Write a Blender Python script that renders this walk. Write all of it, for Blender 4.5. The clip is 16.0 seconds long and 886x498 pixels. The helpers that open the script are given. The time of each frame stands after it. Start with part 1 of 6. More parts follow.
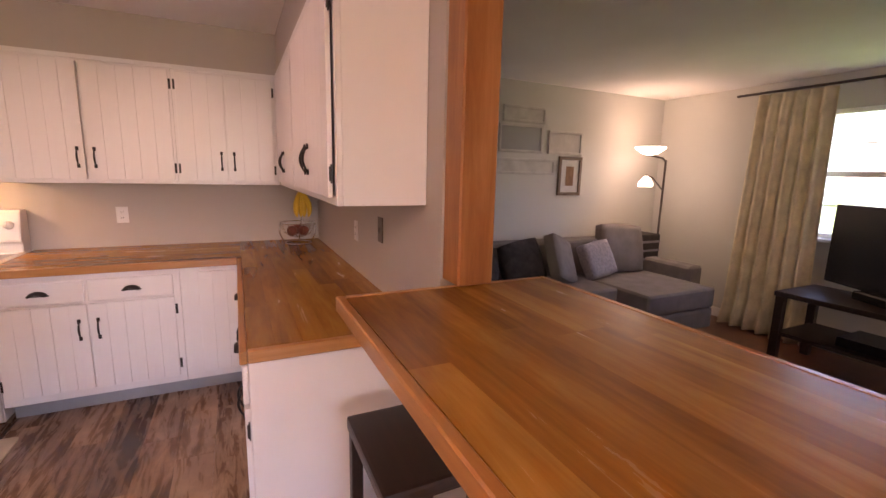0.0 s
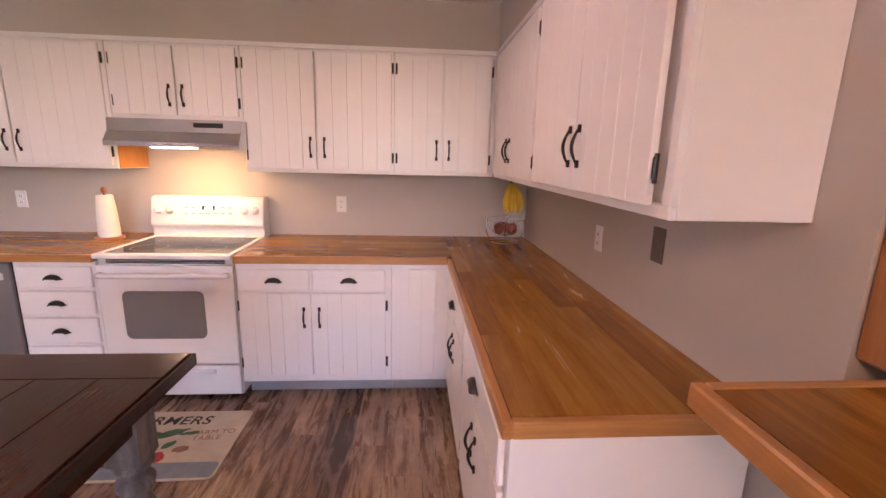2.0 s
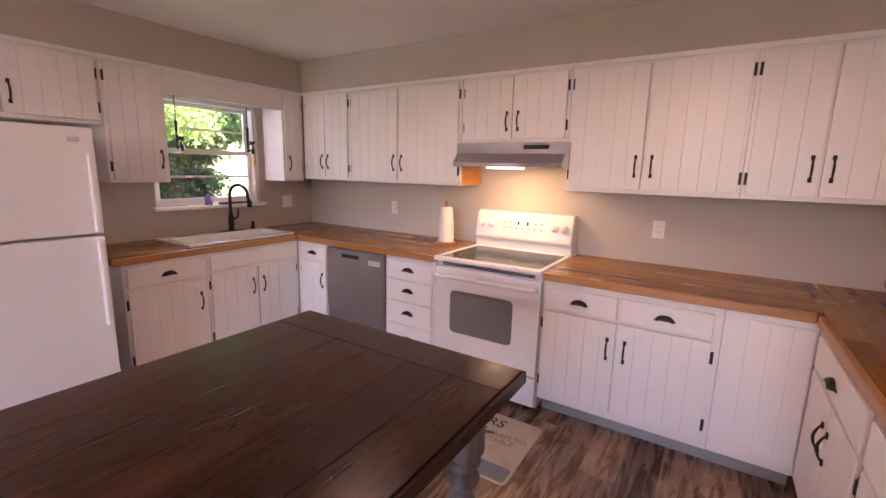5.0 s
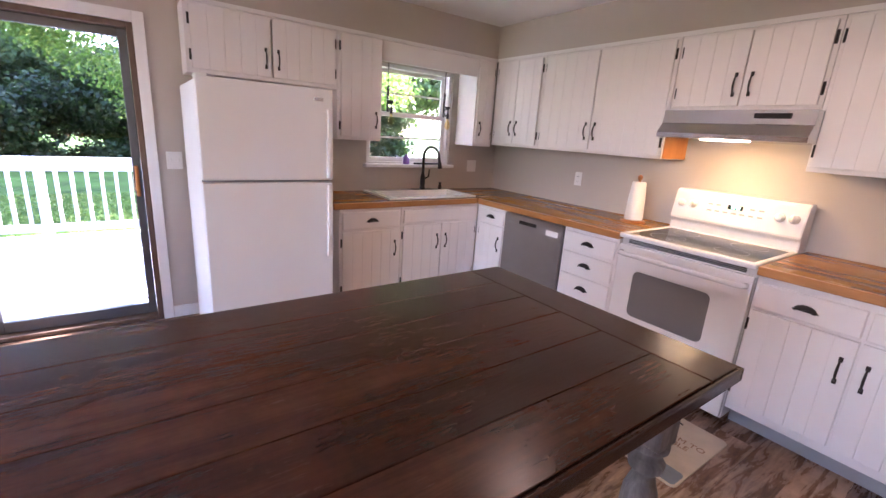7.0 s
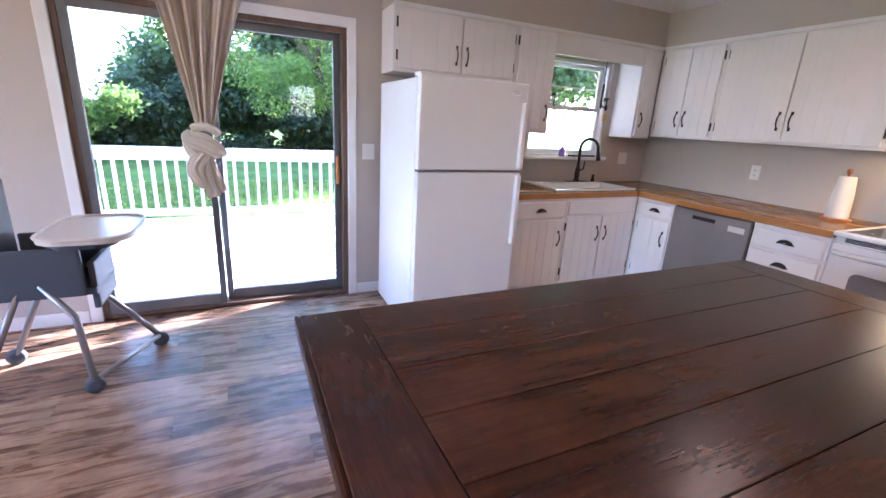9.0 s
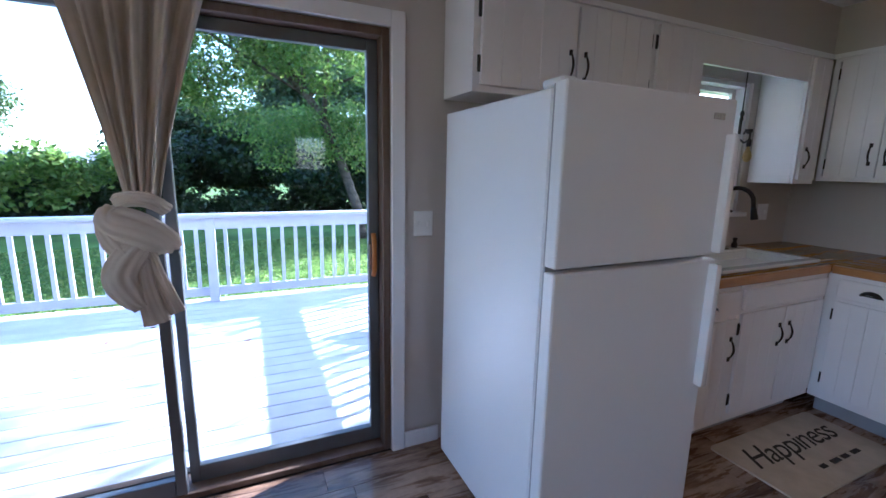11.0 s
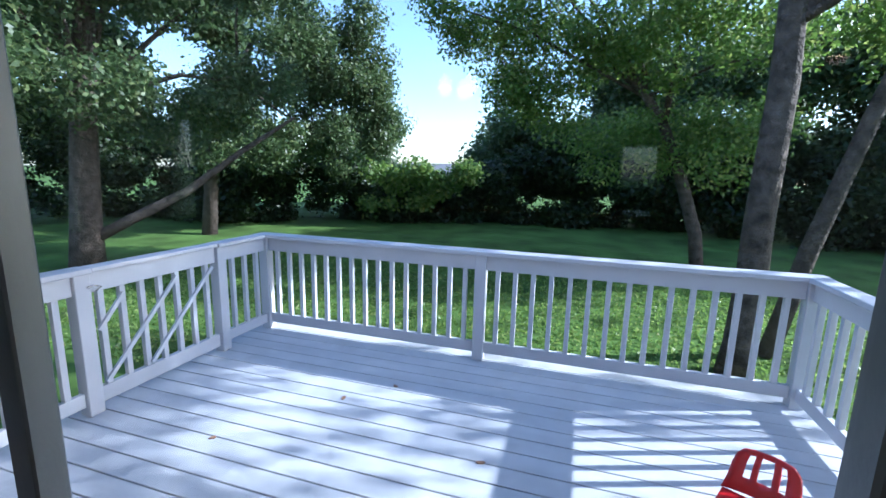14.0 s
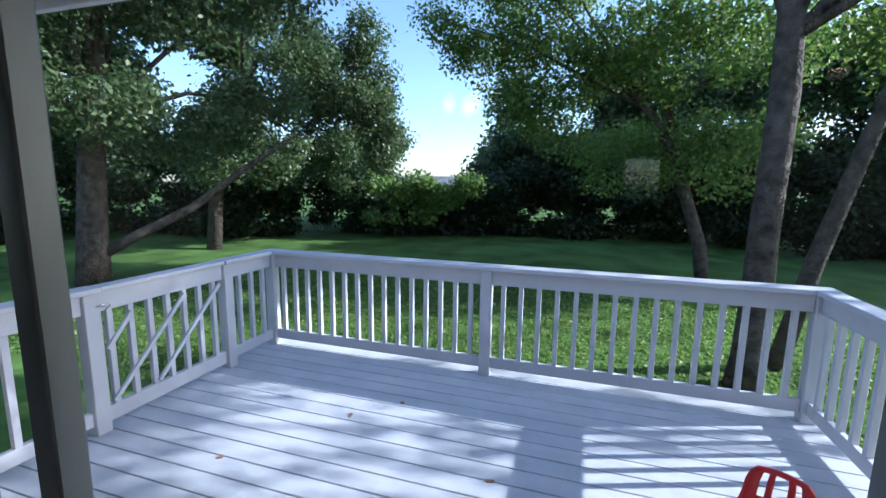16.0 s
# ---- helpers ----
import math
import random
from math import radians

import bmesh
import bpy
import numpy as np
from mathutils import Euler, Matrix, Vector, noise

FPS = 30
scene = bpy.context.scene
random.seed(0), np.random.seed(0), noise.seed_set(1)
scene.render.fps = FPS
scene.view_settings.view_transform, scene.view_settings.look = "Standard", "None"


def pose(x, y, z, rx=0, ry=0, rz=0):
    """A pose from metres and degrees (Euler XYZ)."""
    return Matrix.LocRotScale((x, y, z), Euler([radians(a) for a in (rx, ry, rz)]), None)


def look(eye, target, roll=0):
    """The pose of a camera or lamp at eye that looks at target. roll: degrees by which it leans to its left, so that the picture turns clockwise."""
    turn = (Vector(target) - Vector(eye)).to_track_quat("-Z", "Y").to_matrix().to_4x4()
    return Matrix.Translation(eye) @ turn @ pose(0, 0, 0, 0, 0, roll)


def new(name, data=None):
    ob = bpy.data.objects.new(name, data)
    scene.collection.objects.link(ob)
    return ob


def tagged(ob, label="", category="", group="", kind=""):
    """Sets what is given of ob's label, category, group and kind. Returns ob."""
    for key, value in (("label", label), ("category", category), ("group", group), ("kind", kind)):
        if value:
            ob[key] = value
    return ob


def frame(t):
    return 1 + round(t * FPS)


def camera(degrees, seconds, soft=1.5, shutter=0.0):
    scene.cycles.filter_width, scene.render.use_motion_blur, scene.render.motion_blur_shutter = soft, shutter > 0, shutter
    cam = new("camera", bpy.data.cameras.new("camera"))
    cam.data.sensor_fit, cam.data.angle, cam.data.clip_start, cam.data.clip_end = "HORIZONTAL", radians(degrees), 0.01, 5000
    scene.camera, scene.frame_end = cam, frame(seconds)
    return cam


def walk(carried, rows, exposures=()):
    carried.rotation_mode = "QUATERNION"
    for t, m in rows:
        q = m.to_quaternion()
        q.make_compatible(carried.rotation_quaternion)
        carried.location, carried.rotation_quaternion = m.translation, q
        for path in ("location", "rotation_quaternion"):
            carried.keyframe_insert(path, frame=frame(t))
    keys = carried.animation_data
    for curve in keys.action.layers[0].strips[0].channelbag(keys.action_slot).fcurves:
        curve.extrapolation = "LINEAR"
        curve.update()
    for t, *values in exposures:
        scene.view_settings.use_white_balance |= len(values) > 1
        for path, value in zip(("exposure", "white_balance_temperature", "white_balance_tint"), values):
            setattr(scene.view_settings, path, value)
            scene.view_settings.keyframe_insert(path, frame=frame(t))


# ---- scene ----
cam = camera(91.7, 16.0, 1.5)
PATH = [
    (0, (0.911, 0.617, 1.492), (1.764, 2.392, 1.144), 1.4),
    (0.5, (0.826, 0.794, 1.499), (1.34, 2.698, 1.164), 1.6),
    (1, (0.814, 0.989, 1.5), (1.141, 2.926, 1.126), 1.2),
    (1.5, (0.766, 1.122, 1.484), (1.138, 3.046, 1.082), 0.7),
    (2, (0.686, 1.204, 1.492), (0.826, 3.155, 1.076), 1.4),
    (2.5, (0.663, 1.277, 1.503), (0.51, 3.23, 1.101), 2.1),
    (3, (0.625, 1.293, 1.514), (0.249, 3.216, 1.114), 2.3),
    (3.5, (0.587, 1.305, 1.488), (-0.021, 3.168, 1.088), 1.7),
    (4, (0.555, 1.307, 1.489), (-0.217, 3.107, 1.086), 1.4),
    (6.5, (0.394, 1.229, 1.481), (-1.071, 2.532, 1.088), 3.2),
    (7, (0.399, 1.199, 1.44), (-1.163, 2.338, 0.927), 3.8),
    (7.5, (0.396, 1.13, 1.407), (-1.183, 2.188, 0.784), 4.7),
    (8, (0.39, 0.986, 1.411), (-1.293, 1.883, 0.807), 4.2),
    (8.5, (0.286, 0.817, 1.402), (-1.434, 1.652, 0.814), 3.7),
    (9.1, (0.12, 0.50, 1.40), (-1.62, 1.32, 0.84), 3.2),
    (9.7, (-0.30, 0.30, 1.40), (-2.07, 1.13, 0.90), 2.4),
    (10.3, (-0.78, 0.42, 1.40), (-2.56, 1.25, 0.97), 1.6),
    (11, (-1.258, 0.688, 1.404), (-3.048, 1.502, 1.039), 1.1),
    (11.5, (-1.667, 0.756, 1.44), (-3.523, 1.381, 1.034), -0.4),
    (12, (-2.062, 0.888, 1.448), (-3.992, 1.266, 1.084), -0.5),
    (12.5, (-2.438, 0.933, 1.492), (-4.378, 1.202, 1.087), -0.4),
    (13, (-2.688, 0.982, 1.459), (-4.652, 0.925, 1.083), 1.5),
    (13.5, (-2.881, 1.015, 1.478), (-4.798, 0.615, 1.075), 2.3),
    (14, (-2.928, 1.016, 1.527), (-4.809, 0.437, 1.171), 1.4),
    (14.5, (-2.938, 1.042, 1.559), (-4.842, 0.501, 1.271), 1.7),
    (15, (-2.936, 1.054, 1.542), (-4.848, 0.567, 1.212), 1.5),
    (15.5, (-2.926, 1.035, 1.539), (-4.822, 0.476, 1.239), 0.5),
    (16, (-2.913, 0.999, 1.554), (-4.799, 0.403, 1.253), 0.8),
]
EXPOSURES = [(0.0, 4.3, 6900, 46), (1.0, 4.5, 6700, 45), (2.5, 4.45, 6200, 43), (4.0, 4.2, 6350, 45), (6.5, 4.4, 5800, 36), (8.5, 4.5, 5250, 26), (11.0, 3.05, 4800, 17), (12.0, 2.45, 4600, 10), (13.0, 2.1, 4650, 8), (13.5, 1.8, 4850, 8), (14.0, 1.4, 5050, 10), (14.6, 1.1, 5200, 11), (16.0, 1.1, 5200, 11)]
walk(cam, [(t, look(eye, target, roll)) for t, eye, target, roll in PATH], EXPOSURES)

# ---- light ----
world = bpy.data.worlds.new("sky")
scene.world = world
world.use_nodes = True
wn = world.node_tree
sky = wn.nodes.new("ShaderNodeTexSky")
sky.sky_type = "NISHITA"
sky.sun_disc = False
SUN_TO = Vector((-0.68, 1.9, 1.0)).normalized()
sky.sun_elevation = math.asin(SUN_TO.z)
sky.sun_rotation = math.atan2(SUN_TO.x, SUN_TO.y)
wn.links.new(sky.outputs[0], wn.nodes["Background"].inputs[0])
wn.nodes["Background"].inputs[1].default_value = 0.15
sun = bpy.data.lights.new("sun", "SUN")
sun.energy, sun.angle, sun.color = 5.0, radians(0.55), (1.0, 0.95, 0.86)
sun_ob = new("sun", sun)
sun_ob.matrix_world = look(SUN_TO * 30, (0, 0, 0))


def lamp(name, where, watts, colour, radius=0.05):
    l = bpy.data.lights.new(name, "POINT")
    l.energy, l.color, l.shadow_soft_size = watts, colour, radius
    ob = new(name, l)
    ob.location = where
    return ob


WARM = (1.0, 0.71, 0.53)
for a in range(3):
    lamp("ceiling_bulb", (0.2 + 0.13 * math.cos(a * 2.1), -0.02 + 0.13 * math.sin(a * 2.1), 2.20), 0.22, WARM, 0.05)
for a in range(4):
    lamp("chandelier_bulb", (-1.25 + 0.22 * math.cos(a * 1.571), -2.85 + 0.22 * math.sin(a * 1.571), 1.80), 0.14, WARM, 0.04)
CANS = ((0.42, 2.72), (-0.90, 2.80))
for cx_, cy_ in CANS:
    can = bpy.data.lights.new("downlight_bulb", "SPOT")
    can.energy, can.color, can.spot_size, can.spot_blend, can.shadow_soft_size = 0.66, WARM, radians(165), 0.35, 0.06
    new("downlight_bulb", can).matrix_world = look((cx_, cy_, 2.395), (cx_, cy_ + 0.001, 0.0))
hood_l = bpy.data.lights.new("hood_bulb", "AREA")
hood_l.energy, hood_l.color, hood_l.size = 0.30, (1.0, 0.62, 0.18), 0.12
new("hood_bulb", hood_l).matrix_world = look((-0.74, 4.02, 1.505), (-0.74, 4.12, 0.5))
# Fill lamp added in an unseen south opening to brighten the kitchen.
south_fill = bpy.data.lights.new("added_south_fill", "AREA")
south_fill.energy, south_fill.color, south_fill.shape, south_fill.size, south_fill.size_y = 0.9, (1.0, 0.90, 0.93), "RECTANGLE", 3.0, 1.35
new("added_south_fill", south_fill).matrix_world = look((0.2, -4.66, 1.45), (0.2, 0.0, 1.40))
lamp("floor_lamp_bulb", (5.05, 4.02, 1.86), 0.026, (1.0, 0.70, 0.36), 0.07)
lamp("reading_bulb", (4.93, 3.94, 1.44), 0.010, (1.0, 0.72, 0.40), 0.04)


# ---- materials ----
def nodes_of(name):
    m = bpy.data.materials.new(name)
    m.use_nodes = True
    return m, m.node_tree, m.node_tree.nodes["Principled BSDF"]


def link(t, a, b):
    t.links.new(a, b)


def noise_node(t, vec, scale, detail=4.0, rough=0.55):
    n = t.nodes.new("ShaderNodeTexNoise")
    n.inputs["Scale"].default_value, n.inputs["Detail"].default_value, n.inputs["Roughness"].default_value = scale, detail, rough
    link(t, vec, n.inputs["Vector"])
    return n


def ramp_node(t, fac, stops):
    r = t.nodes.new("ShaderNodeValToRGB")
    while len(r.color_ramp.elements) < len(stops):
        r.color_ramp.elements.new(0.5)
    for e, (p, c) in zip(r.color_ramp.elements, stops):
        e.position, e.color = p, (*c, 1)
    link(t, fac, r.inputs[0])
    return r


def bump(t, b, height, strength, dist=0.002):
    n = t.nodes.new("ShaderNodeBump")
    n.inputs["Strength"].default_value, n.inputs["Distance"].default_value = strength, dist
    link(t, height, n.inputs["Height"])
    link(t, n.outputs[0], b.inputs["Normal"])


def paint(name, colour, rough=0.5, vary=0.06, scale=3.0, grain=180.0, strength=0.15, metal=0.0, coat=0.0, spec=0.5, deep=0.002):
    m, t, b = nodes_of(name)
    pos = t.nodes.new("ShaderNodeNewGeometry").outputs["Position"]
    n = noise_node(t, pos, scale, 5)
    lo = tuple(max(0, c * (1 - vary)) for c in colour)
    hi = tuple(min(1, c * (1 + vary)) for c in colour)
    r = ramp_node(t, n.outputs[0], [(0.3, lo), (0.7, hi)])
    link(t, r.outputs[0], b.inputs["Base Color"])
    b.inputs["Roughness"].default_value, b.inputs["Metallic"].default_value = rough, metal
    b.inputs["Specular IOR Level"].default_value = spec
    b.inputs["Coat Weight"].default_value = coat
    g = noise_node(t, pos, grain, 3)
    bump(t, b, g.outputs[0], strength, deep)
    return m


def wood(name, dark, mid, light, axis, rough=0.35, width=14.0, length=1.2, piece=0.35, strength=0.2, blotch=0.0, wear=0.0, island=False, lines=0.75, spec=0.5):
    """Grain along an axis; every piece takes its own tone and its own stretch of grain."""
    m, t, b = nodes_of(name)
    pos = t.nodes.new("ShaderNodeNewGeometry").outputs["Position"]
    if island:
        rnd = t.nodes.new("ShaderNodeNewGeometry").outputs["Random Per Island"]
    else:
        rnd = t.nodes.new("ShaderNodeObjectInfo").outputs["Random"]
    mul = t.nodes.new("ShaderNodeMath")
    mul.operation, mul.inputs[1].default_value = "MULTIPLY", 37.0
    link(t, rnd, mul.inputs[0])
    add = t.nodes.new("ShaderNodeVectorMath")
    add.operation = "ADD"
    link(t, pos, add.inputs[0])
    link(t, mul.outputs[0], add.inputs[1])
    mp = t.nodes.new("ShaderNodeMapping")
    s = [width, width, width]
    s[axis] = length
    mp.inputs["Scale"].default_value = s
    link(t, add.outputs[0], mp.inputs["Vector"])
    n = noise_node(t, mp.outputs[0], 1.0, 8, 0.62)
    n.inputs["Distortion"].default_value = 0.6
    fine = noise_node(t, mp.outputs[0], 7.0, 3)
    mixf = t.nodes.new("ShaderNodeMath")
    mixf.operation, mixf.inputs[1].default_value = "MULTIPLY_ADD", 0.18
    link(t, fine.outputs[0], mixf.inputs[0])
    sc = t.nodes.new("ShaderNodeMath")
    sc.operation, sc.inputs[1].default_value = "MULTIPLY_ADD", lines
    link(t, n.outputs[0], sc.inputs[0])
    off = t.nodes.new("ShaderNodeMath")
    off.operation, off.inputs[1].default_value, off.inputs[2].default_value = "MULTIPLY_ADD", piece, 0.06 - piece / 2 - (lines - 0.75) * 0.5
    link(t, rnd, off.inputs[0])
    link(t, off.outputs[0], sc.inputs[2])
    link(t, sc.outputs[0], mixf.inputs[2])
    r = ramp_node(t, mixf.outputs[0], [(0.25, dark), (0.5, mid), (0.75, light)])
    out = r.outputs[0]
    if blotch:
        bl = noise_node(t, pos, 5.0, 6, 0.7)
        br = ramp_node(t, bl.outputs[0], [(0.4, (1 - blotch,) * 3), (0.65, (1 + blotch * 0.4,) * 3)])
        mx = t.nodes.new("ShaderNodeMix")
        mx.data_type, mx.blend_type = "RGBA", "MULTIPLY"
        mx.inputs["Factor"].default_value = 1.0
        link(t, out, mx.inputs["A"])
        link(t, br.outputs[0], mx.inputs["B"])
        out = mx.outputs["Result"]
    if wear:
        wn1 = noise_node(t, pos, 6.0, 5, 0.7)
        wn2 = noise_node(t, mp.outputs[0], 5.0, 4, 0.7)
        w1 = ramp_node(t, wn1.outputs[0], [(0.56, (0, 0, 0)), (0.72, (1, 1, 1))])
        w2 = ramp_node(t, wn2.outputs[0], [(0.52, (0, 0, 0)), (0.66, (1, 1, 1))])
        wm = t.nodes.new("ShaderNodeMath")
        wm.operation = "MULTIPLY"
        link(t, w1.outputs[0], wm.inputs[0])
        link(t, w2.outputs[0], wm.inputs[1])
        wf = t.nodes.new("ShaderNodeMath")
        wf.operation, wf.inputs[1].default_value = "MULTIPLY", wear
        link(t, wm.outputs[0], wf.inputs[0])
        wx = t.nodes.new("ShaderNodeMix")
        wx.data_type = "RGBA"
        link(t, wf.outputs[0], wx.inputs["Factor"])
        link(t, out, wx.inputs["A"])
        wx.inputs["B"].default_value = (0.24, 0.17, 0.14, 1)
        out = wx.outputs["Result"]
    link(t, out, b.inputs["Base Color"])
    rr = t.nodes.new("ShaderNodeMapRange")
    rr.inputs["To Min"].default_value, rr.inputs["To Max"].default_value = rough * 0.8, rough * 1.25
    link(t, n.outputs[0], rr.inputs["Value"])
    link(t, rr.outputs[0], b.inputs["Roughness"])
    b.inputs["Specular IOR Level"].default_value = spec
    bump(t, b, fine.outputs[0], strength)
    return m


def glass_mat(name, colour=(1, 1, 1), rough=0.0, mirror=0.08):
    m, t, b = nodes_of(name)
    t.nodes.remove(b)
    tr, gl, mx = t.nodes.new("ShaderNodeBsdfTransparent"), t.nodes.new("ShaderNodeBsdfGlossy"), t.nodes.new("ShaderNodeMixShader")
    lw_ = t.nodes.new("ShaderNodeLayerWeight")
    lw_.inputs[0].default_value = 0.5
    pw = t.nodes.new("ShaderNodeMath")
    pw.operation, pw.inputs[1].default_value = "POWER", 5.0
    fr = t.nodes.new("ShaderNodeMath")
    fr.operation, fr.inputs[1].default_value, fr.inputs[2].default_value = "MULTIPLY_ADD", 0.5, 0.026
    link(t, lw_.outputs["Facing"], pw.inputs[0])
    link(t, pw.outputs[0], fr.inputs[0])
    tr.inputs[0].default_value = (*colour, 1)
    gl.inputs["Roughness"].default_value = rough
    link(t, fr.outputs[0], mx.inputs[0])
    link(t, tr.outputs[0], mx.inputs[1])
    link(t, gl.outputs[0], mx.inputs[2])
    link(t, mx.outputs[0], t.nodes["Material Output"].inputs[0])
    return m


def glow(name, colour, strength):
    m, t, b = nodes_of(name)
    b.inputs["Emission Color"].default_value, b.inputs["Emission Strength"].default_value = (*colour, 1), strength
    b.inputs["Base Color"].default_value = (*colour, 1)
    return m


def leaf_mat(name, a, c, yellow):
    m, t, b = nodes_of(name)
    t.nodes.remove(b)
    rnd = t.nodes.new("ShaderNodeNewGeometry").outputs["Random Per Island"]
    r = ramp_node(t, rnd, [(0.0, a), (0.75, c), (1.0, yellow)])
    d, tr, mx = t.nodes.new("ShaderNodeBsdfPrincipled"), t.nodes.new("ShaderNodeBsdfTranslucent"), t.nodes.new("ShaderNodeMixShader")
    d.inputs["Roughness"].default_value = 0.45
    mx.inputs[0].default_value = 0.52
    link(t, r.outputs[0], d.inputs["Base Color"])
    link(t, r.outputs[0], tr.inputs[0])
    link(t, d.outputs[0], mx.inputs[1])
    link(t, tr.outputs[0], mx.inputs[2])
    link(t, mx.outputs[0], t.nodes["Material Output"].inputs[0])
    return m


M_WALL = paint("greige_wall_paint", (0.50, 0.45, 0.41), 0.75, 0.03, 1.2, 220, 0.25)
M_LRWALL = paint("living_wall_paint", (0.60, 0.60, 0.57), 0.75, 0.03, 1.2, 220, 0.25)
M_CEIL = paint("ceiling_paint", (0.82, 0.81, 0.80), 0.9, 0.03, 2.0, 60, 0.6)
M_CAB = paint("white_cabinet_paint", (0.80, 0.77, 0.77), 0.30, 0.025, 2.5, 90, 0.12)
M_TRIM = paint("white_trim_paint", (0.78, 0.77, 0.77), 0.4, 0.03, 3, 90, 0.12)
M_TOE = paint("grey_toe_kick_vinyl", (0.33, 0.33, 0.345), 0.4, 0.08, 5, 120, 0.1)
M_APPL = paint("white_appliance_enamel", (0.80, 0.79, 0.80), 0.22, 0.015, 2, 400, 0.06, coat=0.3)
M_FRIDGE = paint("white_textured_fridge_enamel", (0.76, 0.76, 0.77), 0.33, 0.015, 2, 260, 0.22)
M_BLACK = paint("oil_rubbed_black_iron", (0.025, 0.021, 0.02), 0.35, 0.2, 20, 200, 0.2, metal=0.6)
M_STEEL = paint("brushed_steel", (0.62, 0.61, 0.61), 0.20, 0.08, 6, 300, 0.08, metal=0.95)
M_DW = paint("brushed_grey_steel", (0.36, 0.35, 0.35), 0.36, 0.06, 4, 300, 0.08, metal=0.85)
M_CHROME = paint("chrome_wire", (0.75, 0.75, 0.76), 0.12, 0.02, 5, 50, 0.0, metal=1.0)
M_COOK = paint("black_glass_cooktop", (0.012, 0.011, 0.012), 0.08, 0.2, 40, 300, 0.02, spec=0.3)
M_OVEN = paint("grey_oven_window", (0.19, 0.185, 0.19), 0.16, 0.05, 300, 300, 0.03, coat=0.4)
M_DARKGAP = paint("dark_gap", (0.012, 0.012, 0.012), 0.8)
M_DISPLAY = paint("display_glass", (0.01, 0.02, 0.012), 0.15)
M_GREEN = glow("clock_digits", (0.2, 1.0, 0.45), 2.0)
M_BUTTON = paint("printed_grey", (0.35, 0.35, 0.36), 0.5)
M_PLATE = paint("white_plastic_plate", (0.78, 0.77, 0.76), 0.4, 0.02)
M_BROWNPL = paint("brown_plastic", (0.13, 0.10, 0.08), 0.4, 0.05)
M_SINK = paint("white_porcelain", (0.82, 0.82, 0.82), 0.15, 0.01, 3, 90, 0.0, coat=0.5)
BB = ((0.185, 0.072, 0.011), (0.295, 0.132, 0.021), (0.425, 0.220, 0.043))
M_BUTX = wood("butcher_block_along_x", *BB, 0, 0.25, 16, 1.6, 0.28, 0.06, lines=0.95, spec=0.34)
M_BUTY = wood("butcher_block_along_y", *BB, 1, 0.25, 16, 1.6, 0.28, 0.06, lines=0.95, spec=0.34)
BE = ((0.30, 0.12, 0.03), (0.42, 0.19, 0.055), (0.55, 0.28, 0.095))
M_EDGEX = wood("light_block_edge_along_x", *BE, 0, 0.3, 30, 2.0, 0.15, 0.08)
M_EDGEY = wood("light_block_edge_along_y", *BE, 1, 0.3, 30, 2.0, 0.15, 0.08)
M_POST = wood("oak_post_grain", (0.19, 0.065, 0.017), (0.33, 0.125, 0.033), (0.46, 0.21, 0.07), 2, 0.38, 18, 1.4, 0.1, 0.15, lines=0.9)
M_RAWWOOD = wood("orange_plywood", (0.40, 0.14, 0.03), (0.55, 0.22, 0.05), (0.65, 0.30, 0.08), 2, 0.5, 15, 1.5, 0.1, 0.1)
M_TABY = wood("dark_stained_plank_along_y", (0.013, 0.0055, 0.004), (0.042, 0.015, 0.009), (0.090, 0.036, 0.021), 1, 0.24, 22, 1.6, 0.14, 0.3, blotch=0.35, wear=0.42, lines=0.55, spec=0.3)
M_TABX = wood("dark_stained_plank_along_x", (0.012, 0.0055, 0.004), (0.036, 0.013, 0.008), (0.076, 0.031, 0.019), 0, 0.24, 22, 1.6, 0.14, 0.3, blotch=0.35, wear=0.40, lines=0.55, spec=0.3)
M_LEG = wood("weathered_grey_turned_leg", (0.10, 0.075, 0.065), (0.20, 0.165, 0.15), (0.36, 0.32, 0.30), 2, 0.55, 30, 3, 0.15, 0.25, blotch=0.4)
M_STOOL = wood("espresso_stool_wood", (0.010, 0.006, 0.005), (0.022, 0.012, 0.009), (0.04, 0.022, 0.016), 1, 0.4, 20, 1.5, 0.1, 0.1)
M_FLOOR = wood("greyish_brown_floor_plank", (0.070, 0.041, 0.028), (0.215, 0.126, 0.078), (0.42, 0.285, 0.19), 1, 0.27, 24, 3.4, 0.34, 0.18, blotch=0.30, lines=1.35, spec=0.4)
M_LRFLOOR = wood("red_brown_hardwood", (0.05, 0.018, 0.010), (0.11, 0.04, 0.02), (0.17, 0.07, 0.04), 0, 0.3, 16, 1.5, 0.2, 0.1)
M_DECK = wood("pale_grey_deck_paint", (0.47, 0.48, 0.51), (0.53, 0.54, 0.57), (0.59, 0.60, 0.62), 1, 0.55, 14, 1.2, 0.10, 0.25, blotch=0.10)
M_RAIL = paint("pale_painted_rail", (0.52, 0.52, 0.55), 0.55, 0.06, 6, 120, 0.3)
M_JAMB = wood("brown_door_frame", (0.07, 0.040, 0.026), (0.12, 0.075, 0.05), (0.18, 0.12, 0.085), 2, 0.45, 18, 1.5, 0.1, 0.1)
M_ALU = paint("aluminium_door_frame", (0.15, 0.16, 0.17), 0.45, 0.06, 8, 200, 0.15, metal=0.5)
M_GLASS = glass_mat("clear_glass")
M_BULB = glow("lit_frosted_glass", (1.0, 0.62, 0.30), 1.9)
M_SHADE = glow("lit_lamp_shade", (1.0, 0.82, 0.55), 0.7)
